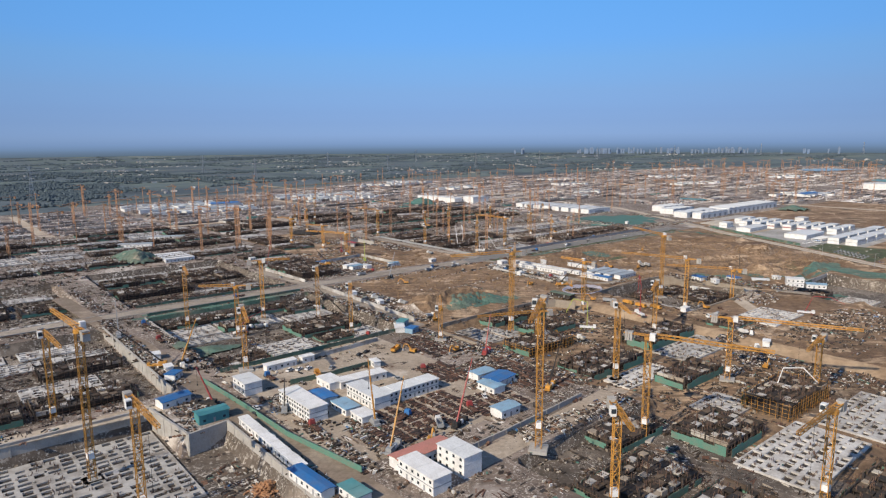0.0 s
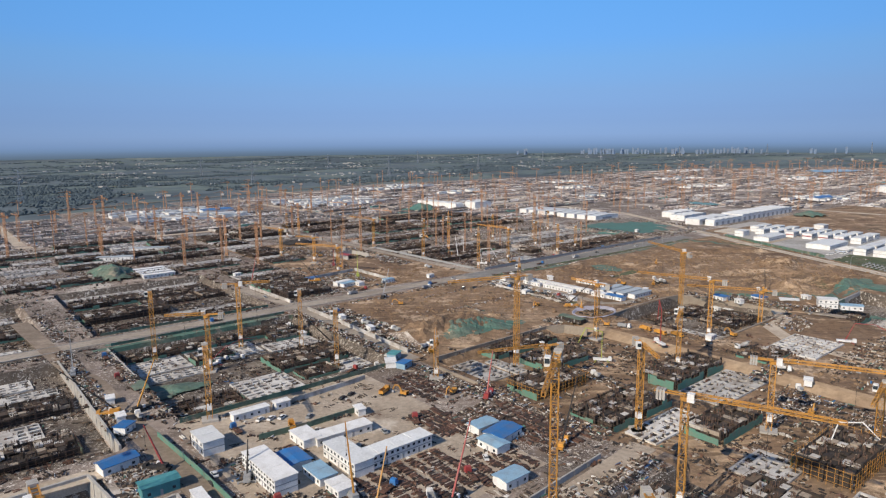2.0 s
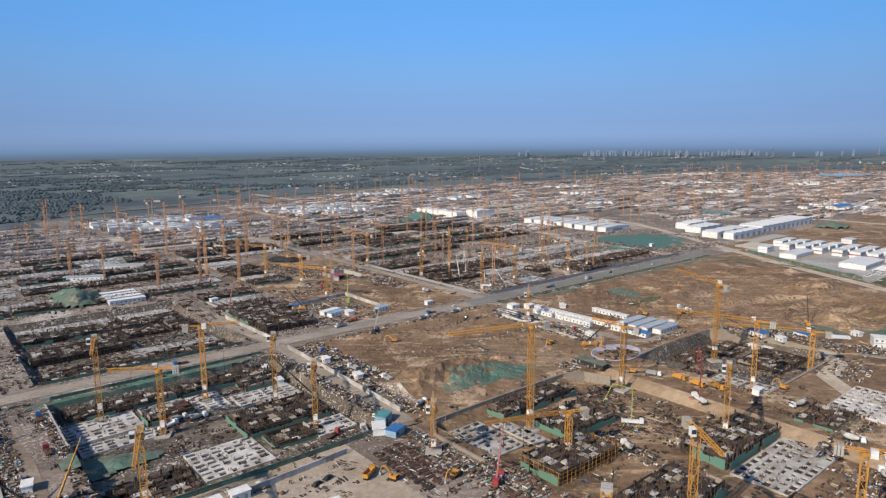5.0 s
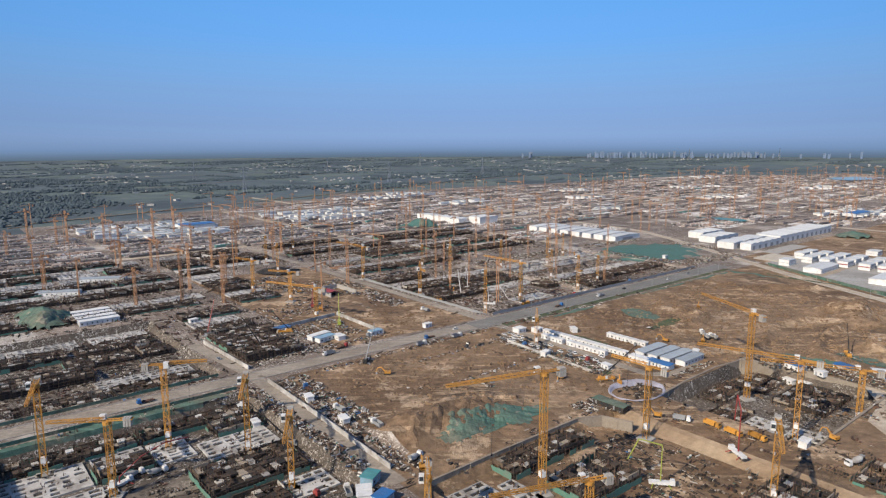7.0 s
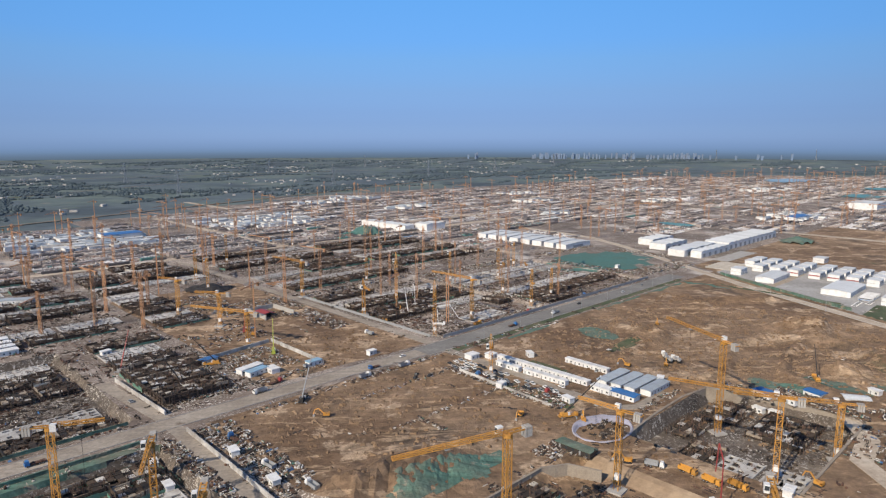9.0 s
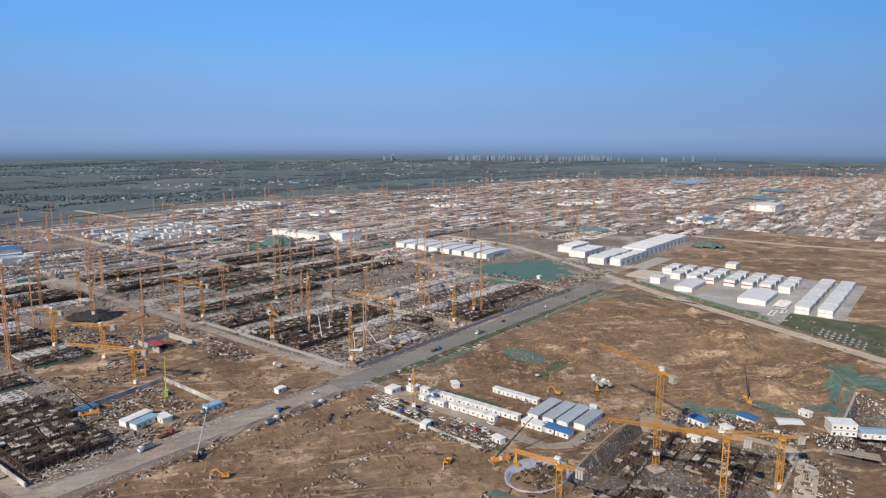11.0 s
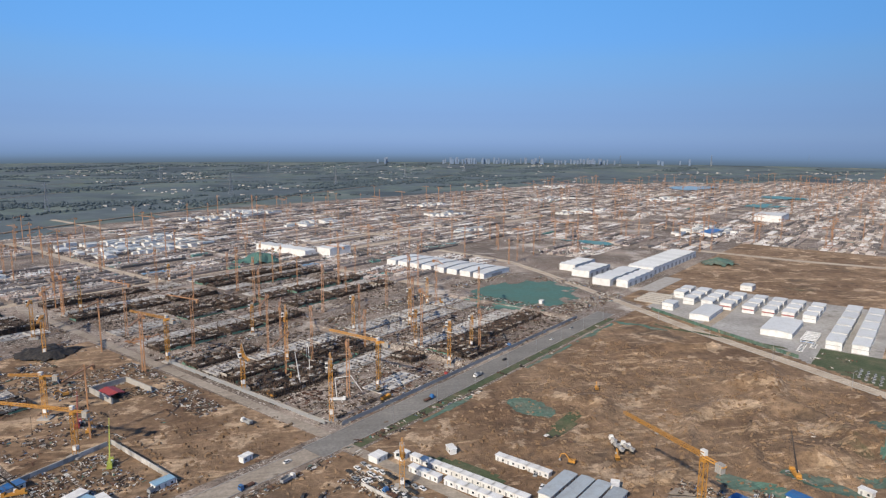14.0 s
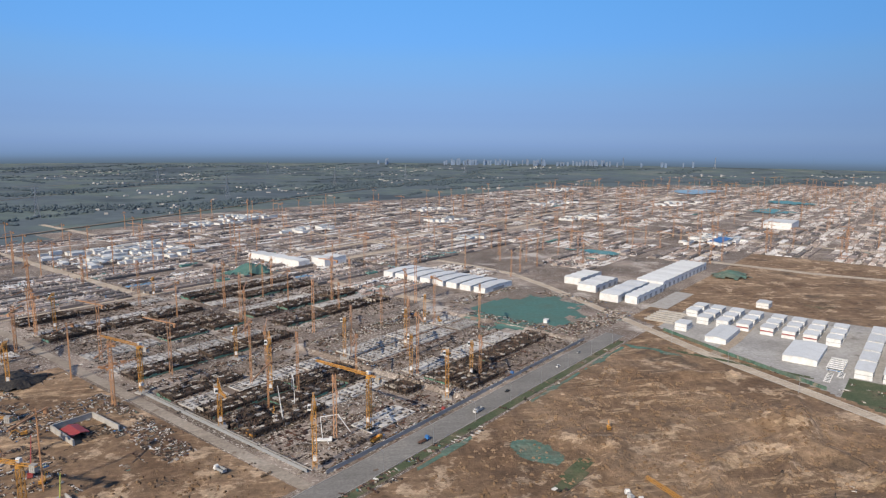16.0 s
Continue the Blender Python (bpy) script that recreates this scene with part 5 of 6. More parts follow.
for u, v, turn in ((39, -104, 20), (25.6, -43.3, 60), (-8, -89, 80), (-46, -225.5, 20), (51, -141, 75), (54, -152, 70), (87, -173, 70), (52, -147, 75), (-15, -60, 10), (-20, -175, 5), (-128, 100, 10),
                   (-30, 12, 5), (-186, -143, 80), (258, 48, 10), (-246, -80, 80), (-247, -98, 85), (-150, -20, 80), (-152, -38, 85), (-131, -40, 80), (-131, -66, 85)):
    copy_thing(cabin, at_uv(u, v, height(u, v), turn))
for u, v in ((55, -141.5), (69, -156)):
    put(site_house(7, 5, 3.0, 1, BLUE, "small site shed with a blue roof beside the pit", 2.4, 0.5), u, v, 0, 75)
put(site_house(9, 6, 6.2, 2, WHITE, TWO, 2.2), 80, -186, 0, -60)
put(site_house(9, 5, 3.2, 1, ROOFW, "white site shed with a pitched roof", 2.4, 0.8), 73.5, -169.5, 0, -60)
put(site_house(10, 5, 3.2, 1, PALEBLUE, "pale blue site shed with a pitched roof", 2.4, 0.8), 84, -196, 0, -60)

# the camp of white two-storey blocks beyond the eastern road
CAMP = "white two-storey camp block with a pale ridged roof"
block = site_house(11.8, 8.0, 6.6, 2, ROOFW, CAMP, 2.4, 0.3, group="camp blocks")
put(block, 331, -65.8, 0, 0)
for v in (-39.5, -52.7, -65.8, -81, -94, -106.5, -119.5):
    for u in (331, 347.5, 364):
        if (u, v) != (331, -65.8):
            copy_thing(block, at_uv(u, v, 0, 0))
for u, v in ((304.5, -32.8), (347.5, -27), (364, -27)):
    copy_thing(block, at_uv(u, v, 0, 0))
longer = site_house(19.0, 8.4, 6.6, 2, ROOFW, CAMP, 2.4, 0.3, group="camp blocks")
put(longer, 276.5, -141, 0, 0)
for k in range(5):
    for v in (-141, -154.2):
        if k or v < -141:
            copy_thing(longer, at_uv(276.5 + k * 22.6, v, 0, 0))
for v in (-65.8, -81, -94, -106.5):
    band = tagged(part("sign_band", Geo().box(0, 0, 2.25, 0.1, 7.8, 0.7), RED), "faded red band along a white camp block", "sign band")
    put(band, 324.9, v, 0, 0)
put(site_house(34, 13, 4.8, 1, ROOFW, "wide white camp hall with a low pitched roof", 3.0, 1.4), 301, -59.5, 0, 0)
put(site_house(38, 18, 4.8, 1, ROOFW, "wide white camp hall with a low pitched roof", 3.0, 1.4), 293, -109, 0, 0)
put(site_house(12, 9, 5.5, 2, ROOFW, "white camp block standing apart", 2.4, 0.5), 408, -62, 0, 0)
wall_run("camp_fence", "green mesh fence beside the camp road", ((291, -24), (264, -72), (246, -108), (236, -128)), 0, 2.0, 0.1, NET, 4.0, 0.06, "fence")
for k in range(6):
    wall_run("unfinished_footing", "long low grey concrete footing on bare earth", ((312 + k * 6, -3), (312 + k * 6, -24)), 0, 1.2, 1.4, CONC, 6.0, 0.2, "footing")


def works_hall(L, W, h, bays, label, doors=True):
    """A white sheet hall under a row of ridges."""
    ob = thing("works_hall", label, "works hall", "white works halls")
    h = h / UNIT
    part("wall", Geo().box(0, 0, 0, L, W, h), WHITE, ob)
    b = L / bays
    for k in range(bays):
        x = -L / 2 + (k + 0.5) * b
        part("roof_bay", Geo().add([(x - b / 2, -W / 2 - 0.3, h), (x + b / 2, -W / 2 - 0.3, h), (x + b / 2, W / 2 + 0.3, h), (x - b / 2, W / 2 + 0.3, h), (x, -W / 2 - 0.3, h + 0.9), (x, W / 2 + 0.3, h + 0.9)],
                                    ((0, 4, 5, 3), (4, 1, 2, 5), (0, 1, 4), (2, 3, 5), (3, 2, 1, 0))), ROOFW, ob)
        for s in (-1, 1) if doors else ():
            part("door", Geo().box(x, s * (W / 2 + 0.05), 0, b * 0.4, 0.12, h * 0.6), GREY, ob)
    return ob


HALL = "long white sheet-metal works hall with ridged roof bays"
put(works_hall(68, 16, 8, 3, HALL), 380, 40, 0, 0)
put(works_hall(60, 10, 8, 5, HALL), 381, 23.5, 0, 0)
put(works_hall(126, 24, 9, 11, HALL), 480, 33, 0, 0)
put(works_hall(46, 17, 8, 4, HALL), 391, 70, 0, 0)
put(works_hall(44, 16, 8, 4, HALL), 409, 93, 0, 0)
apron = Geo().box(0, 0, -0.3, 66, 15, 0.5)
put(tagged(part("concrete_apron", apron, CONC), "bare grey concrete apron between halls and camp", "paving", kind="structure"), 384, 2, 0, 0)
hall = works_hall(42, 11.5, 6.5, 1, "white gabled store shed in a row beside others")
put(hall, 324, 137, 0, 0)
for k in range(1, 8):
    copy_thing(hall, at_uv(324, 137 + k * 15, 0, 0))
def white_cluster(u, v, ru, rv, n, seed, h=(2.8, 5.6), size=(7, 20)):
    """Far white sheds and site houses in a loose grid."""
    r, g = random.Random(seed), Geo()
    for _ in range(int(n * 1.6)):
        l, w = r.uniform(*size), r.uniform(4, 8)
        if r.random() < 0.4:
            l, w = w, l
        x, y, z = r.uniform(-ru, ru), r.uniform(-rv, rv), r.uniform(*h) / UNIT
        g.box(x, y, 0, l, w, z, mi=0)
        g.gable(x, y, z, l, w, 0.6, 0.3, r.choice((1, 1, 2, 2, 3)))
    ob = part("far_sheds", g, [WHITE, ROOFW, ROOFG, CONC])
    return put(tagged(ob, "loose group of distant white sheds among the plots", "sheds", "distant sheds", "stuff"), u, v, 0, 0)


for k, (u, v, ru, rv, n) in enumerate(((200, 545, 66, 60, 60), (-24, 498, 62, 48, 70), (514, 757, 28, 36, 24), (755, 72, 60, 30, 14), (790, 95, 40, 14, 10), (1500, 700, 70, 40, 18), (700, 480, 30, 18, 9),
                                       (820, 620, 36, 16, 9), (480, 560, 50, 20, 14), (1100, 500, 60, 30, 16), (560, 330, 40, 14, 8), (900, 330, 60, 20, 12), (1300, 300, 80, 30, 16), (-40, 560, 60, 20, 12), (420, 720, 60, 30, 16))):
    white_cluster(u, v, ru, rv, n, 300 + k)
put(works_hall(84, 14, 9, 5, "distant white works hall among the plots", False), 284, 382, 0, 90)
put(works_hall(30, 20, 11, 2, "distant white works hall among the plots", False), 312, 334, 0, 0)
put(works_hall(60, 40, 14, 2, "distant white works hall among the plots", False), 985, 35, 0, 0)
for u, v, l, w in ((20, 520, 40, 22), (735, 60, 50, 16)):
    put(site_house(l, w, 7, 1, BLUE, "distant hall with a blue roof", 6, 1.5), u, v, 0, 0)
for u, v, l in ((-173, 226, 26), (-140, 255, 30)):
    put(site_house(l, 7, 3.4, 1, ROOFG, "long white single-storey site house with a grey roof", 3.0, 0.6), u, v, 0, -28)
for k in range(4):
    put(site_house(20, 5, 3.2, 1, WHITE, "row of white cabins beside a netted mound", 2.6), -168, 134 + k * 8, 0, 0)
# stone walls of the sunken box with the red sheet
wall_run("sunken_box", "pale concrete sides of a sunken box", ((-37, 104), (-37, 126), (-16, 128), (-15, 105)), 0, 2.6, 0.5, CONC)
put(part("red_sheet", Geo().gable(0, 0, 1.8, 12, 7, 0.9, mi=0), RED), -31, 115, 0, 90)
tagged(bpy.data.objects["red_sheet"], "red sheet cover over part of a sunken box", "cover")
yard(26, 190, 20, 9, 93, 60, ORANGE, 1.2, 1.6, label="heap of yellow shoring frames on bare ground")
yard(-24, 112, 12, 14, 92, 30, PLY, 1.6, label="dark stacked shutters inside a sunken box")


# ---- vehicles and machines, drawn in metres ----
Geo.unit = 1.0

def wheels(parent, xs, w, r, mat=BLACK):
    for x in xs:
        for s in (-1, 1):
            g = Geo().tube((x, s * (w / 2 - 0.3), r), (x, s * w / 2, r), r, 0, n=10).tube((x, s * (w / 2 - 0.02), r), (x, s * (w / 2 + 0.03), r), r * 0.5, 1, n=8)
            part("wheel", g, [mat, STEEL], parent)


def truck(tone, load, label, category="truck", kind="tipper"):
    t = thing("truck", label, category, "site trucks")
    part("chassis", Geo().box(-0.3, 0, 0.6, 8.2, 1.1, 0.35), BLACK, t)
    cab = part("cab", Geo().box(3.2, 0, 0.75, 1.9, 2.4, 1.3).box(3.1, 0, 2.05, 1.6, 2.3, 0.9, taper=0.86), tone, t)
    part("windscreen", Geo().box(3.98, 0, 2.05, 0.05, 2.0, 0.7), GLASS, cab)
    if kind == "tipper":
        g = Geo().box(-1.2, 0, 1.0, 5.6, 2.4, 0.2)
        for s in (-1, 1):
            g.box(-1.2, s * 1.15, 1.1, 5.6, 0.12, 1.5)
            g.box(-1.2 + s * 2.75, 0, 1.1, 0.12, 2.4, 1.5)
        part("tipping_body", g, load, t)
    elif kind == "mixer":
        g = Geo().tube((-4.0, 0, 2.7), (-2.6, 0, 2.4), 0.8, n=12, r2=1.25).tube((-2.6, 0, 2.4), (-0.6, 0, 2.1), 1.25, n=12).tube((-0.6, 0, 2.1), (1.6, 0, 1.9), 1.25, n=12, r2=0.6)
        part("drum", g, load, t)
        part("hopper", Geo().box(-4.2, 0, 2.9, 0.9, 1.2, 0.9, taper=1.5), GREY, t)
    else:
        part("flat_bed", Geo().box(-1.2, 0, 1.0, 5.8, 2.4, 0.25), load, t)
        part("load", litter(5.2, 2.0, 1.25, 7, random.Random(9), 1.2, 0.8, 0), RUSTY, t)
    wheels(t, (3.0, -1.4, -2.8), 2.4, 0.52)
    return t


def car(tone, label):
    c = thing("car", label, "car", "parked cars")
    part("body", Geo().box(0, 0, 0.35, 4.4, 1.75, 0.6, taper=0.96), tone, c)
    part("cabin", Geo().box(-0.2, 0, 0.95, 2.5, 1.6, 0.55, taper=0.78), GLASS, c)
    part("roof", Geo().box(-0.2, 0, 1.49, 1.9, 1.25, 0.05), tone, c)
    wheels(c, (1.35, -1.35), 1.75, 0.33)
    return c


def excavator(tone, label):
    e = thing("excavator", label, "excavator", "excavators")
    for s in (-1, 1):
        part("track", Geo().box(0, s * 1.1, 0, 3.8, 0.55, 0.8, taper=0.86), BLACK, e)
    part("house", Geo().box(-0.5, 0, 0.9, 3.2, 2.4, 1.1).box(-1.7, 0, 1.2, 0.8, 2.4, 1.2), tone, e)
    cab = part("cab", Geo().box(0.7, 0.75, 1.0, 1.3, 0.9, 1.7, taper=0.92), tone, e)
    part("window", Geo().box(1.36, 0.75, 1.6, 0.04, 0.7, 0.9), GLASS, cab)
    part("boom", Geo().beam((0.9, -0.2, 1.6), (3.4, -0.2, 4.4), 0.5).beam((3.4, -0.2, 4.4), (5.4, -0.2, 3.9), 0.45), tone, e)
    part("stick", Geo().beam((5.4, -0.2, 3.9), (6.4, -0.2, 1.4), 0.35), tone, e)
    part("bucket", Geo().box(6.1, -0.2, 0.3, 1.1, 1.1, 1.1, taper=0.7), GREY, e)
    return e


def mobile_crane(tone, boom_tone, length, rise, label, lattice_boom=False):
    c = thing("mobile_crane", label, "mobile crane", "mobile cranes")
    part("carrier", Geo().box(0, 0, 0.7, 9.5, 2.5, 0.8), tone, c)
    part("driver_cab", Geo().box(4.9, 0, 0.7, 1.5, 2.4, 1.7, taper=0.9), tone, c)
    part("superstructure", Geo().box(-1.8, 0, 1.5, 4.0, 2.3, 1.3), tone, c)
    part("operator_cab", Geo().box(0.4, -0.9, 1.5, 1.3, 0.9, 1.5, taper=0.9), WHITE, c)
    a = radians(rise)
    tip = (-2.0 + length * math.cos(a), 0, 2.4 + length * math.sin(a))
    g = Geo()
    if lattice_boom:
        lattice(g, (-1.0, 0, 2.2), tip, 1.1, int(length / 2.2), 0.16, w_top=0.6)
    else:
        p, q = Vector((-2.0, 0, 2.4)), Vector(tip)
        for k, (f0, f1, w) in enumerate(((0, 0.42, 0.58), (0.40, 0.72, 0.44), (0.70, 1.0, 0.32))):
            g.beam(p.lerp(q, f0), p.lerp(q, f1), w)
    part("boom", g, boom_tone, c)
    part("hook", Geo().beam(tip, (tip[0], 0, tip[2] * 0.55), 0.08).box(tip[0], 0, tip[2] * 0.55 - 0.7, 0.4, 0.3, 0.7), BLACK, c)
    for x in (3.8, -3.8):
        for s in (-1, 1):
            part("outrigger", Geo().box(x, s * 2.1, 0.6, 0.35, 2.0, 0.3).box(x, s * 3.0, 0, 0.5, 0.5, 0.7), GREY, c)
    wheels(c, (3.4, 1.8, -1.8, -3.4), 2.5, 0.55)
    return c


def pump(tone, label, joints):
    """A concrete pump lorry with a folding boom."""
    c = thing("concrete_pump", label, "concrete pump", "concrete pumps")
    part("carrier", Geo().box(0, 0, 0.7, 9.0, 2.4, 1.0), WHITE, c)
    part("driver_cab", Geo().box(4.6, 0, 0.7, 1.8, 2.4, 2.0, taper=0.9), WHITE, c)
    for p, q in zip(joints, joints[1:]):
        part("boom", Geo().beam(p, q, 0.42, w2=0.3), tone, c)
    for x in (3.0, -3.0):
        for s in (-1, 1):
            part("outrigger", Geo().beam((x, s * 1.2, 0.9), (x * 1.3, s * 3.4, 0.2), 0.3), tone, c)
    wheels(c, (3.4, -1.8, -3.2), 2.4, 0.52)
    return c


def set_many(first, spots):
    u, v, turn = spots[0]
    put(first, u, v, None, turn)
    for u, v, turn in spots[1:]:
        copy_thing(first, at_uv(u, v, height(u, v), turn))


rv = random.Random(21)
set_many(truck(YELLOW, YELLOW, "yellow tipper lorry on a dark earth track", kind="tipper"), [(-30.5, -149, -95), (-31.5, -157, -98), (-28, -163.5, -100), (-208, -139, 70), (-170, -134, 30), (20, 60, 80), (48, 12, 5)])
set_many(truck(WHITE, SLAB, "white concrete mixer lorry parked beside others", kind="mixer"),
         [(72, -89, 40), (69.5, -91, 40), (71, -94.5, 40), (67.5, -94, 40), (70, -97, 40), (-128, -104, 20), (-40, -214, -70), (-22, -190, 160), (-190, -52, 10), (-196, -49, 15), (-60, -228, 30), (-242, -100, 85), (-95, -168, 60)])
set_many(truck(BLUE, RUSTY, "blue flat-bed lorry loaded with steel", kind="flat"), [(-236, -28, 88), (-126, -30, 90), (-44, -6, 182), (-222, -130, 90), (60, -4, 0), (-180, -2, 182), (-206, -188, 20), (-12, -46, 85), (150, 10, 3)])
set_many(truck(RED, RUSTY, "red flat-bed lorry loaded with steel", kind="flat"), [(-6.6, -80, 88), (-230, -177, 85), (-186, -197, 70), (-176, -160, 60), (-238, -58, 92), (-88, 8, 5), (88, 9, 2), (-160, -96, 20)])
set_many(truck(WHITE, GREY, "white box lorry standing by a plot", kind="tipper"), [(-35, -140, -70), (-127, -56, 95), (-125, -78, 88), (-56, -13, 5), (-30, -12.5, 4), (-98, 3, 183), (-150, -100, 70), (-201, -199, 60), (-8, 40, 92), (100, -4, 181), (-66, 16, 10)])
for tone, label, spots in (
    (WHITE, "white car parked at the edge of a road", [(-237, -152, 90), (-176, -192, 60), (-213, -127, 30), (-210, -128.5, 30), (-207, -130, 30), (-11, -33, 75), (-12, -43, 70), (-10, -50, 70), (24, -84, 10), (3, -78, 80), (-20, -1, 2), (180, -3, 0)]),
    (BLACK, "dark car parked at the edge of a road", [(-239, -156, 90), (-180, -128, 20), (-184, -129, 20), (-13, -38, 75), (-9, -55, 70), (-11, -62, 75), (-34, -25, 30), (-38, -28, 35), (-30, -30, 20), (130, -1, 180)]),
    (GREY, "grey car parked at the edge of a road", [(-200, -135, 40), (-188, -160, 80), (-12, -29, 75), (-8, -57, 70), (-140, 30, 92), (30, -78, 15), (210, -1, 180)]),
):
    set_many(car(tone, label), spots)
strip_spots = [(-9.5 + 3.4 * (k % 3) + rv.uniform(-0.4, 0.4), -24 - (k // 3) * 3.1 + rv.uniform(-0.5, 0.5), 75 + rv.uniform(-8, 8)) for k in range(60)]
rv.shuffle(strip_spots)
for tone, label, take in ((WHITE, "white car parked before the cabins", strip_spots[:16]), (BLACK, "black car parked before the cabins", strip_spots[16:28]), (GREY, "grey car parked before the cabins", strip_spots[28:36])):
    set_many(car(tone, label), take)
lot = car(WHITE, "white car in the rows outside the camp")
set_many(lot, [(262 + k * 2.6, -131, 92) for k in range(4)] + [(250 + k * 3, -126, 90) for k in range(6)])
lot = car(GREY, "dark grey car in the rows outside the camp")
set_many(lot, [(222 - (k // 3) * 2.3 + k % 3 * 6, -158 - (k // 3) * 3.3, 10) for k in range(24)])
coach = thing("coach", "white and blue coach parked outside the camp", "coach", "parked coaches")
part("body", Geo().box(0, 0, 0.5, 11, 2.5, 2.6), WHITE, coach)
part("window", Geo().box(0, 0, 1.7, 10.4, 2.54, 0.8), GLASS, coach)
part("stripe", Geo().box(0, 0, 0.8, 11.04, 2.53, 0.5), BLUE, coach)
wheels(coach, (3.8, -3.2), 2.5, 0.5)
set_many(coach, [(272 + k * 4, -127, 90) for k in range(6)])
set_many(excavator(YELLOW, "yellow crawler excavator on bare earth"), [(-7, -178.9, 80), (-39.3, -132.8, 120), (-36, -86, 200), (-20, -104, 40), (46, -84, 100), (60, -96, 30), (-92, -36, 140), (-130, -110, 60), (-200, -108, 20), (-100, -160, 70),
                                                                       (-70, -236, 10), (-60, 80, 50), (-48, 130, 170), (40, 70, 60), (-166, -140, 110), (-210, -206, 40), (120, -60, 30), (-152, -150, 200), (160, 60, 100), (215, 110, 60)])
mc = ((-248.2, -90.6, 150, BLACK, YELLOW, 30, 42), (-239.6, -93.9, 20, YELLOW, BLACK, 22, 62), (-247.4, -139.0, 130, RED, BLACK, 16, 66), (-230.6, -158.9, 60, BLACK, GREY, 12, 60), (-220.7, -203, 30, YELLOW, GREY, 26, 60),
      (-196.7, -203, 20, RED, BLACK, 26, 60), (-144.7, -160.2, 30, RED, RED, 20, 62), (-154.1, -201.1, 25, BLACK, YELLOW, 30, 38), (-21.3, -97.7, -28, BLACK, YELLOW, 26, 40), (-96.9, 49.5, 150, BLACK, YELLOW, 22, 50),
      (-67.6, 45.5, 60, LIME, LIME, 22, 60), (-150, -60, 140, BLACK, GREY, 30, 45), (-120, 30, 130, BLACK, GREY, 24, 55), (-130, 70, 40, RED, GREY, 24, 62), (84, -152, 30, BLACK, YELLOW, 20, 55), (-215, -185, 80, YELLOW, GREY, 24, 76),
      (-90, -17, 40, GREY, BLACK, 26, 42), (36, 60, 100, WHITE, SLAB, 22, 80), (-250, -40, 80, GREY, GREY, 20, 70), (-60, 90, 60, RED, RED, 18, 65))
for u, v, turn, boom, tone, length, rise in mc:
    put(mobile_crane(tone, boom, length, rise, "mobile crane with its long boom raised over the plots"), u, v, None, turn)
put(pump(RED, "red concrete pump with its boom spread low over a slab", ((0, 0, 1.8), (0, 0, 4), (10, 0, 8.5), (22, 0, 10), (34, 0, 7.5))), -201, -52, -5, 20)
put(pump(WHITE, "white concrete pump with a folded arch of boom", ((0, 0, 1.8), (-1, 0, 15), (9, 0, 16.5), (16, 0, 6))), 36, 32, -1.8, -50)
put(pump(LIME, "yellow-green concrete pump with its boom upright", ((0, 0, 1.8), (0, 0, 17), (-9, 0, 19), (-13, 0, 10))), -78, -158, -3, -50)
put(pump(RED, "red concrete pump with its boom upright", ((0, 0, 1.8), (0, 0, 20), (3, 0, 26), (4, 0, 14))), -47, -166, 0, 60)
put(pump(WHITE, "white concrete pump with a high arch of boom", ((0, 0, 1.8), (3, 0, 14), (11, 0, 15), (17, 0, 9))), -96, -250, -3, -60)
put(pump(RED, "red concrete pump with a bent boom", ((0, 0, 1.8), (4, 0, 12), (14, 0, 12), (22, 0, 8))), 20, -215, 0, -60)
put(pump(WHITE, "white concrete pump among dark plots", ((0, 0, 1.8), (2, 0, 18), (8, 0, 20), (10, 0, 9))), 52, 70, -1.8, 60)

Geo.unit = UNIT
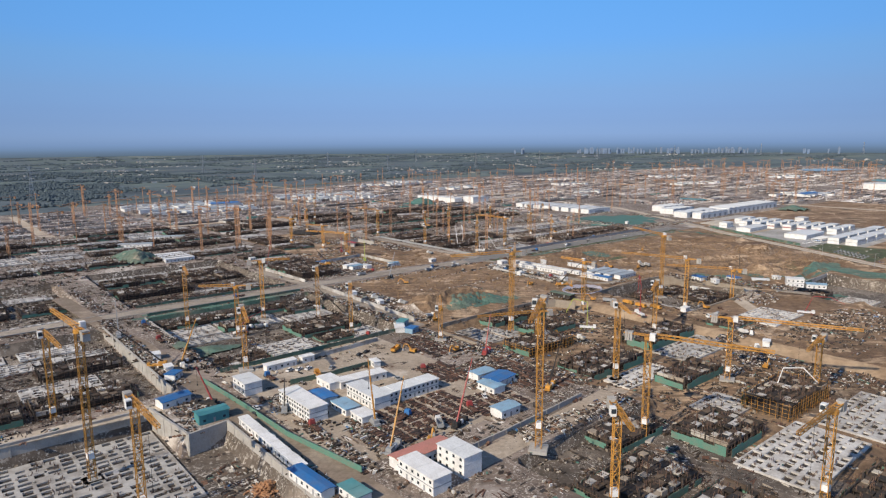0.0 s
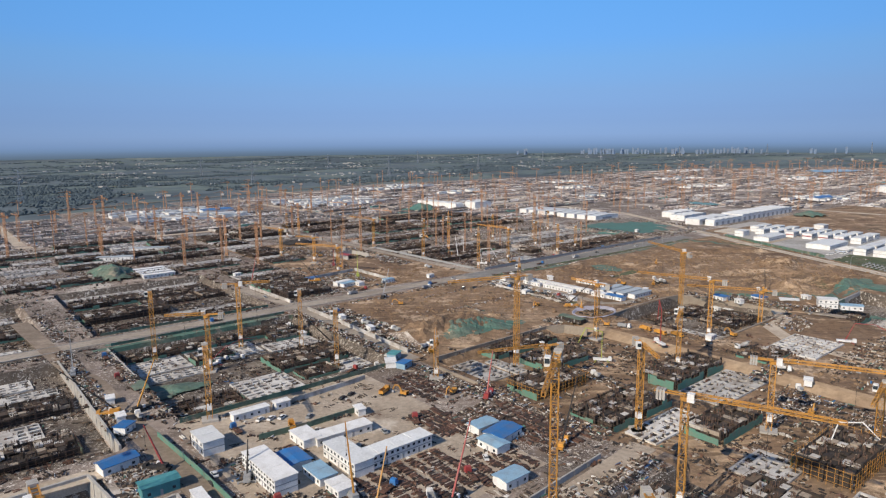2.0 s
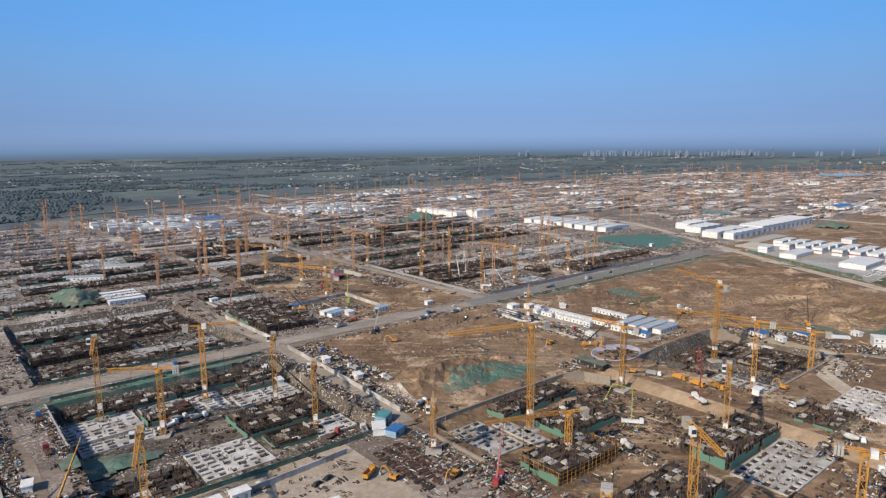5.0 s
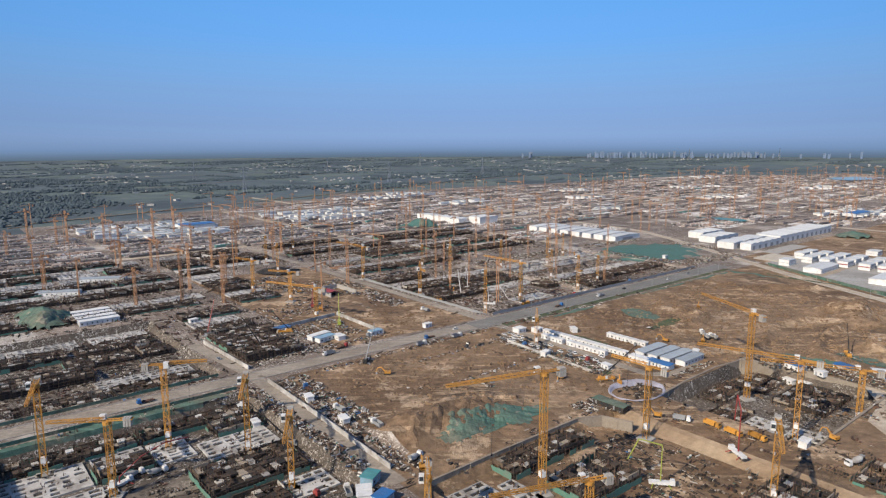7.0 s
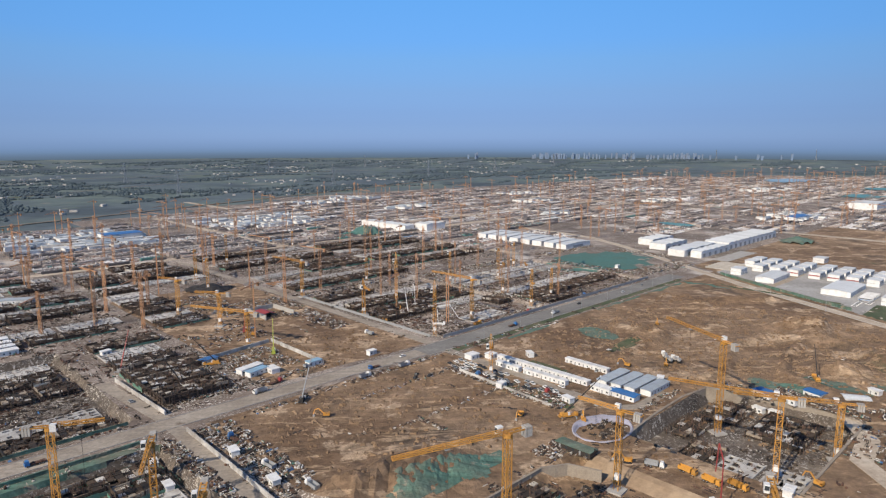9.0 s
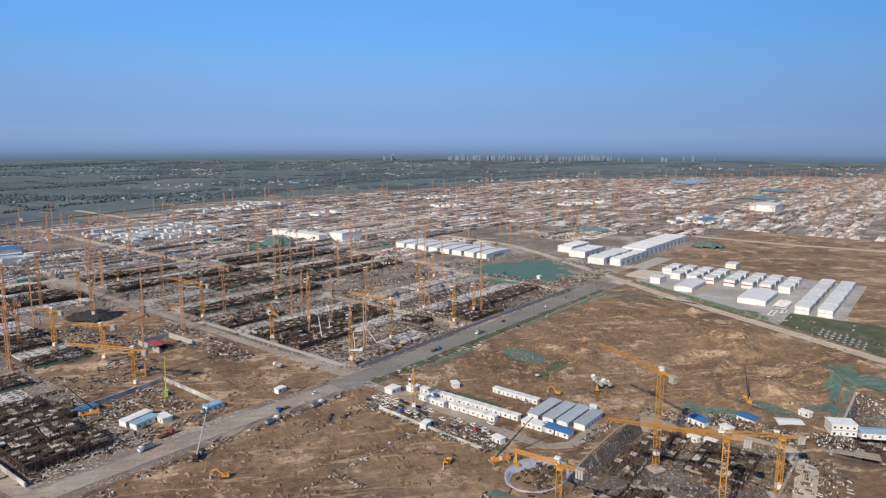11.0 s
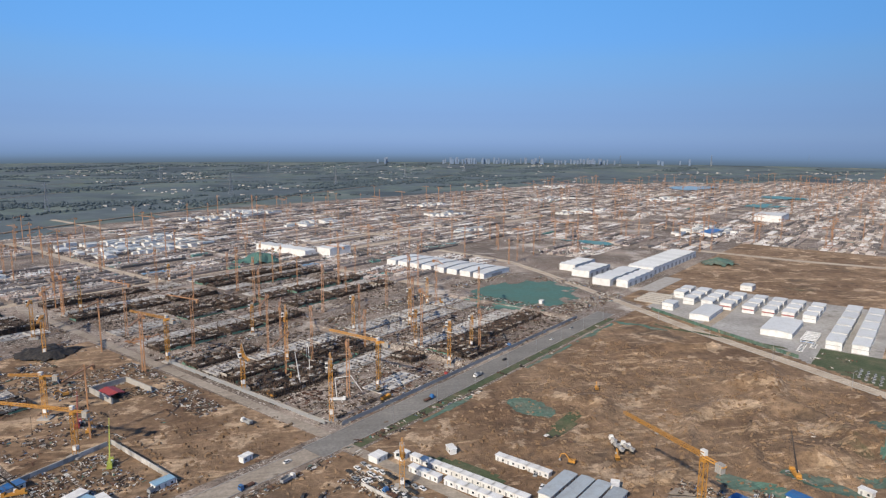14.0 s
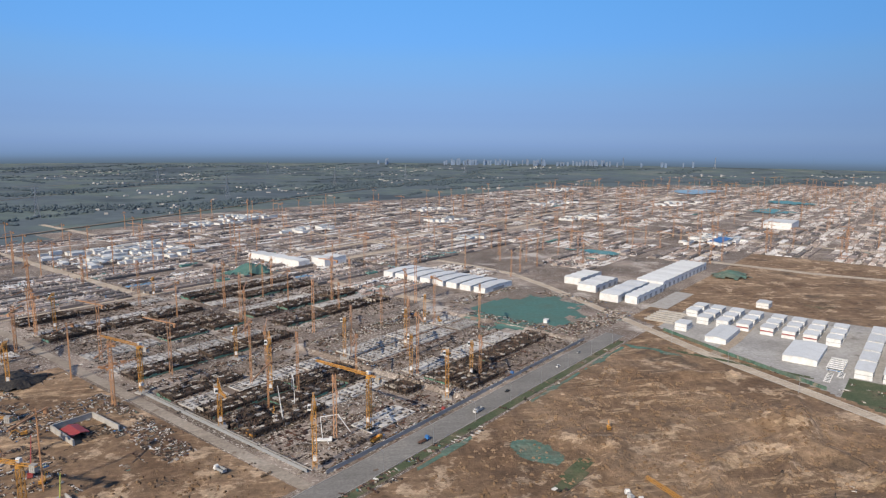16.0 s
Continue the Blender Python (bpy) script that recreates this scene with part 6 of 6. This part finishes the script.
# ---- stacks and clutter ----
STACK = "stacks of boards, bars and boxes lying on bare ground"
PIPES = "dark bundles of steel bars stacked in rows"
for k, (u, v, L, W, n, m, big, tall, label) in enumerate((
    (-201, -190, 40, 24, 480, RUSTY, 1.6, 0.9, PIPES), (-170, -165, 14, 22, 160, RUSTY, 1.8, 0.9, PIPES), (-157, -137, 12, 28, 170, RUSTY, 1.7, 0.9, PIPES), (-152, -185, 18, 36, 240, RUSTY, 1.5, 1.0, PIPES),
    (-176, -196, 20, 16, 120, RUSTY, 1.6, 0.9, PIPES), (-158, -170, 16, 14, 120, JUNK, 1.1, 1.0, STACK), (-146, -140, 8, 40, 160, JUNK, 1.0, 1.1, STACK), (-219, -188, 10, 24, 110, JUNK, 1.1, 1.2, STACK),
    (-231, -190, 5, 40, 110, JUNK, 0.9, 1.5, STACK), (-229, -152, 8, 14, 60, JUNK, 1.0, 1.2, STACK), (-126, -56, 14, 86, 520, JUNK, 1.1, 1.3, STACK), (-130, -100, 12, 16, 90, JUNK, 1.2, 1.4, STACK),
    (-143.5, -56, 6, 84, 240, JUNK, 1.0, 1.2, STACK), (-60, -13.5, 100, 4, 130, JUNK, 1.0, 0.8, STACK), (-12, -48, 10, 46, 260, JUNK, 0.9, 1.0, STACK), (-12, -78, 12, 26, 170, JUNK, 1.1, 1.1, STACK),
    (-40, -30, 60, 3, 60, JUNK, 0.9, 0.8, STACK), (-50, -62, 60, 2.5, 60, JUNK, 1.0, 0.7, STACK), (-68, -70, 3, 20, 30, JUNK, 1.0, 0.7, STACK), (55, -130, 10, 34, 130, JUNK, 1.0, 1.1, STACK), (60, -160, 12, 36, 190, JUNK, 1.1, 1.3, STACK),
    (68, -180, 14, 24, 130, JUNK, 1.1, 1.2, STACK), (20, -113.8, 34, 4, 60, JUNK, 0.9, 0.9, STACK), (-52, -112, 14, 10, 80, JUNK, 1.1, 1.0, STACK), (-248, -60, 6, 110, 330, JUNK, 1.0, 1.3, STACK), (-252, -142, 12, 16, 90, JUNK, 1.0, 1.0, STACK),
    (-243, -196, 4, 60, 90, JUNK, 0.9, 1.0, STACK), (-234, -60, 4, 80, 160, JUNK, 1.0, 1.2, STACK), (-246, 40, 6, 60, 130, JUNK, 1.0, 1.2, STACK), (-80, 42, 30, 34, 330, JUNK, 1.0, 1.0, STACK), (-112, 44, 28, 60, 420, JUNK, 1.1, 1.1, STACK),
    (-84, 14, 50, 6, 110, JUNK, 1.0, 0.9, STACK), (-10, 84, 14, 46, 190, JUNK, 1.1, 1.0, STACK), (-30, 140, 40, 30, 230, JUNK, 1.0, 1.0, STACK), (-60, 170, 50, 40, 300, JUNK, 1.2, 1.0, STACK), (-4, 120, 8, 70, 160, JUNK, 1.1, 1.0, STACK),
    (-72, 90, 40, 30, 130, JUNK, 1.1, 0.9, STACK), (125, 9.5, 220, 4, 420, JUNK, 1.0, 1.1, STACK), (115, 70, 5, 110, 160, JUNK, 1.0, 1.2, STACK), (176, 132, 110, 16, 420, JUNK, 1.2, 1.2, STACK), (60, 144, 96, 8, 220, JUNK, 1.1, 1.1, STACK),
    (246, 60, 12, 90, 230, JUNK, 1.2, 1.2, STACK), (262, 24, 30, 20, 160, JUNK, 1.2, 1.2, STACK), (300, 20, 50, 24, 220, JUNK, 1.4, 1.0, STACK), (340, 70, 16, 60, 130, JUNK, 1.3, 1.2, STACK), (300, 130, 80, 16, 260, JUNK, 1.3, 1.1, STACK),
    (-100, -190, 60, 4, 100, JUNK, 1.0, 1.0, STACK), (-74, -226, 40, 14, 140, JUNK, 1.0, 1.1, STACK), (-58, -250, 20, 60, 260, JUNK, 1.1, 1.0, STACK), (-160, -222, 40, 10, 170, JUNK, 1.0, 1.1, STACK), (-180, -220, 20, 8, 90, JUNK, 1.0, 1.3, STACK),
    (-96, -176, 8, 40, 130, JUNK, 1.0, 1.1, STACK), (-140, -176, 8, 60, 200, JUNK, 1.0, 1.1, STACK), (-20, -210, 70, 8, 150, JUNK, 1.1, 0.9, STACK), (20, -240, 60, 40, 320, JUNK, 1.2, 1.0, STACK), (36, -186, 30, 20, 120, JUNK, 1.1, 1.1, STACK),
)):
    yard(u, v, L, W, 700 + k, n * (1.25 if m is RUSTY else 1), m, big, tall, label, ang=(0.0, 1.57)[k % 2] if m is RUSTY else None)

# clods and spoil on the bare fields
for k, (u, v, L, W, n) in enumerate(((-60, -55, 110, 84, 700), (110, -100, 180, 150, 2600), (-40, 34, 80, 50, 260), (-30, -170, 20, 150, 160))):
    r = random.Random(900 + k)
    g = Geo()
    for _ in range(n):
        uu, vv = u + r.uniform(-L / 2, L / 2), v + r.uniform(-W / 2, W / 2)
        x, y = to_xy(uu, vv)
        if not is_field(uu, vv) and k < 3:
            continue
        s = r.uniform(0.3, 1.3)
        g.box(x, y, height(uu, vv) - 0.2, s * r.uniform(1, 2.4), s, s * 0.7, r.uniform(0, 3), taper=0.45)
    tagged(part("clods", g, SOIL), "loose clods of brown earth on a bare field", "earth", kind="stuff")

# ---- fields, woods and villages beyond the site ----
def canopy(g, x, y, z, w, h, r):
    """A far tree crown: a ragged low clump."""
    n, k = 6, len(g.v)
    for lv, (f, rad) in enumerate(((0.0, 0.75), (0.45, 1.0), (0.8, 0.7))):
        for i in range(n):
            a = 2 * math.pi * (i + 0.5 * (lv % 2)) / n
            q = rad * w * r.uniform(0.7, 1.2)
            g.v.append((x + q * math.cos(a), y + q * math.sin(a), z + h * f * r.uniform(0.85, 1.15)))
    g.v.append((x + r.uniform(-0.3, 0.3) * w, y, z + h * r.uniform(0.95, 1.2)))
    for lv in range(2):
        for i in range(n):
            g.f.append((k + lv * n + i, k + lv * n + (i + 1) % n, k + lv * n + n + (i + 1) % n, k + lv * n + n + i))
    g.f += [(k + 2 * n + i, k + 2 * n + (i + 1) % n, k + 3 * n) for i in range(n)]
    g.m += [0] * (3 * n)


def ground_z(x, y):
    return height(*to_uv(x, y))


def beyond(x, y):
    return far_edge(x, y) < -50


r = random.Random(31)
woods = Geo()
groves = [(-650, 1120, 120, 34, 0.9), (-790, 1010, 130, 38, 0.5), (-760, 1250, 120, 30, 0.7), (-560, 1010, 60, 16, 0.9), (-420, 1560, 150, 30, 0.25), (-640, 1500, 140, 26, 0.1)]
for k in range(9):
    d = -60 + k * 190
    groves.append((-527 + 0.481 * d - 24, 761 + 0.878 * d + 13, 95, 2.0, 1.07))
while len(groves) < 170:
    x, y = r.uniform(-2200, 3200), r.uniform(700, 3600)
    if beyond(x, y) and math.hypot(x - 25, y - 457) < 3000 and y > 0.25 * abs(x):
        groves.append((x, y, r.uniform(60, 320), r.choice((3, 4, 5, 6, 8, 26)), r.choice((0.7, 0.7, 1.1, -0.85, 0.1))))
for x, y, l, w, a in groves:
    big = 1.0 if y < 2000 else 1.8
    for _ in range(int(l * w / (7 if y < 1500 else 16) / big) + 24):
        p, q = r.uniform(-l, l), r.gauss(0, w)
        xx, yy = x + p * math.cos(a) - q * math.sin(a), y + p * math.sin(a) + q * math.cos(a)
        if beyond(xx, yy) and math.hypot(xx - 25, yy - 457) < 3130:
            canopy(woods, xx, yy, ground_z(xx, yy) - 0.5, r.uniform(2.0, 4.2) * big, r.uniform(2.5, 5.0), r)
tagged(part("far_woods", woods, HAZY_LEAF), "dark distant groves and tree lines among fields", "woods", kind="stuff")
village = Geo()
for _ in range(110):
    x, y = r.uniform(-1600, 2800), r.uniform(1000, 3400)
    if not beyond(x, y) or math.hypot(x - 25, y - 457) > 3000:
        continue
    for _ in range(r.randint(3, 14)):
        xx, yy = x + r.gauss(0, 50), y + r.gauss(0, 40)
        if beyond(xx, yy):
            village.box(xx, yy, ground_z(xx, yy) - 0.5, r.uniform(5, 12), r.uniform(4, 7), r.uniform(2.5, 4), r.choice((0.7, 0.1, 1.2)))
tagged(part("far_village", village, SLAB), "scattered pale farm houses far off among groves", "village", kind="stuff")
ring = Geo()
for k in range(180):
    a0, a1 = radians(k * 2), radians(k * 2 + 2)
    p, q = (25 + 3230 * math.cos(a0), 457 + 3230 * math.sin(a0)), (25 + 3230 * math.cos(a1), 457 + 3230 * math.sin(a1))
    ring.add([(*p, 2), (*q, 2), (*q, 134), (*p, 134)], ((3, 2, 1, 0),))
tagged(part("backdrop", ring, HAZE), "glowing backdrop of painted blue haze beyond the fields", "backdrop", kind="structure")
city = Geo()
for k in range(90):
    a = radians(r.choice((r.gauss(66, 1.6), r.gauss(73, 2.0), r.gauss(77, 1.0), r.uniform(58, 84))))
    d = r.uniform(3440, 3480)
    x, y = 10 + d * math.cos(a), 100 + d * math.sin(a)
    z = ground_z(x, y) - 2
    city.box(x, y, z, r.uniform(4, 10), r.uniform(5, 9), r.choice((r.uniform(42, 50), r.uniform(44, 57))) - z)
tagged(part("far_city", city, HAZY_TOWN), "haze-tinted towers of a distant town on the horizon", "town", kind="stuff")
for k, (x0, y0, x1, y1, w) in enumerate(((-640, 700, 700, 2860, 6), (-1500, 1700, 900, 3300, 5), (-900, 900, -300, 2600, 4), (600, 2850, 2600, 2900, 10))):
    strip("far_lane", [(x0, y0), ((x0 + x1) / 2, (y0 + y1) / 2 + 15), (x1, y1)], w, MUDROAD, "brown road between fields beyond the site", z=0.6 if k else 1.2)


def pylon(h):
    p = thing("pylon", "tall grey lattice power pylon standing in fields", "pylon", "power pylons")
    g = Geo()
    lattice(g, (0, 0, 0), (0, 0, h * 0.55), 8.0, 6, 0.42, w_top=2.6)
    part("leg_frame", g, STEEL, p)
    g = Geo()
    lattice(g, (0, 0, h * 0.55), (0, 0, h), 2.4, 6, 0.36, w_top=0.8)
    part("upper_frame", g, STEEL, p)
    for f, l in ((0.66, 8.5), (0.80, 7.0), (0.92, 5.5)):
        part("cross_arm", Geo().beam((-l, 0, h * f), (l, 0, h * f), 0.5).beam((-l, 0, h * f), (0, 0, h * f + 2.2), 0.25).beam((l, 0, h * f), (0, 0, h * f + 2.2), 0.25), STEEL, p)
    return p


spots = [(-405, 1409), (-150, 1800), (110, 2150), (380, 2560), (-640, 1010), (-700, 1900), (-420, 2380), (-120, 2900), (700, 2960), (1100, 3100), (1500, 3080), (1900, 2950), (2300, 2800)]
first = pylon(52)
first.matrix_basis = pose(*[k * UNIT for k in (*spots[0], ground_z(*spots[0]))], 0, 0, 35)
for x, y in spots[1:]:
    copy_thing(first, pose(x * UNIT, y * UNIT, ground_z(x, y) * UNIT, 0, 0, 35))

# lamp posts along the main and eastern roads
post = thing("street_lamp", "thin grey lamp post beside the road", "street lamp", "street lamps")
part("pole", Geo().tube((0, 0, 0), (0, 0, 9), 0.11, n=6, r2=0.07), STEEL, post)
part("arm", Geo().beam((0, 0, 8.9), (1.6, 0, 9.3), 0.1), STEEL, post)
part("lamp_head", Geo().box(1.8, 0, 9.2, 0.8, 0.3, 0.15), GREY, post)
put(post, 30, -9.3, 0, 90)
for k in range(1, 8):
    copy_thing(post, at_uv(30 + k * 30, -9.3, 0, 90))
for k in range(10):
    y = 330 + k * 45
    x = 254 + (634 - y) * (0.187 if y < 634 else 0.12) - 6.5
    copy_thing(post, pose(x * UNIT, y * UNIT, 0, 0, 0, 0))
# a rusty stack of steel near the yard corner
heap = Geo()
hr = random.Random(44)
for _ in range(220):
    a = hr.uniform(0, 6.28)
    d = abs(hr.gauss(0, 2.4))
    heap.box(d * math.cos(a), d * math.sin(a), max(0, 2.6 - d * 0.6) * hr.random(), hr.uniform(0.6, 2.2), 0.4, 0.4, hr.uniform(0, 3))
put(tagged(part("scrap_heap", heap, ORANGE), "rust-orange heap of scrap steel on the pit floor", "scrap heap", kind="stuff"), -251, -190, -6)

# ---- loose material strewn over the whole site ----
def on_road(u, v):
    x, y = to_xy(u, v)
    return (abs(v + 1) < 7.5 or (abs(u - 7) < 4 and v > 0) or (abs(u + 243 + max(0, v + 60) * 0.08 - max(0, -150 - v) * 0.09) < 4.2 and -260 < v < 64) or (abs(u + 139.5) < 3.6 and -112 < v < 62) or (abs(v + 220) < 5 and -214 < u < -136)
            or east_road(x, y) < 8 or abs(v - 344) < 7 or (abs(u - 252) < 6 and v > 140) or (-48 < u < -41 and v < -120) or math.hypot(u - 277, v - 74) < 52)


def strew(u0, u1, v0, v1, seed, per=5.5):
    """Clusters of like pieces: planks, tubes, bar bundles, boxes, sheets; thicker in some corners."""
    r = random.Random(seed)
    g = Geo()
    n = (u1 - u0) * (v1 - v0) / per
    while n > 0:
        k = r.randint(2, 8)
        n -= k
        cu, cv = r.uniform(u0, u1), r.uniform(v0, v1)
        thick = 0.55 + 0.9 * noise.noise(Vector((cu * 0.03, cv * 0.03, 5.0)))
        if is_field(cu, cv):
            thick = -0.02 + 0.06 * (noise.noise(Vector((cu * 0.05, cv * 0.05, 9.0))) > 0.25)
        elif -234 < cu < -164 and -206 < cv < -112:
            thick *= 0.5 if cv > -160 else 1.2
        elif -92 < cu < 3 and 8 < cv < 215:
            thick = 0.12 + 0.7 * noise.noise(Vector((cu * 0.045, cv * 0.045, 2.0)))
        elif -46 < cu < 0 and v0 < -118:
            thick *= 0.35
        if r.random() > thick or on_road(cu, cv):
            continue
        x0, y0 = to_xy(cu, cv)
        dull = pit_depth(cu, cv) or (-140 < cu < 60 and cv < -100)
        mi = r.choice((1, 1, 1, 2, 0)) if dull else r.choice((0, 0, 1, 1, 2))
        z = height(cu, cv) - 0.03
        a = GRID + r.choice((0, 0, 1.57, 1.57, r.uniform(0, 3)))
        flat = r.random()
        if flat < 0.55:
            l, w, h = r.uniform(0.8, 3.0), r.uniform(0.14, 0.4), r.uniform(0.08, 0.35)
        elif flat < 0.9:
            l, w, h = r.uniform(0.35, 1.1), r.uniform(0.3, 0.8), r.uniform(0.2, 0.8)
        else:
            l, w, h = r.uniform(1.0, 2.4), r.uniform(0.7, 1.4), r.uniform(0.05, 0.12)
        for i in range(k):
            o, q = (i - k / 2) * (w + r.uniform(0.05, 0.5)), r.uniform(-0.7, 0.7) * l
            g.block(x0 - o * math.sin(a) + q * math.cos(a), y0 + o * math.cos(a) + q * math.sin(a), z, l * r.uniform(0.6, 1.1), w * r.uniform(0.7, 1.2), h * r.uniform(0.5, 1.3), a + r.uniform(-0.25, 0.25), mi)
    if g.v:
        tagged(part("strewn_material", g, [JUNK, PLY, RUSTY]), "planks, tubes, boxes and scraps strewn over the site", "building material", kind="stuff")


for i in range(-420, 260, 85):
    for j in range(-330, 335, 95):
        far = math.hypot(*to_xy(i + 42, j + 47)) > 520
        strew(i, i + 85, j, j + 95, 3000 + i * 7 + j, 7.0 if far else 2.3)
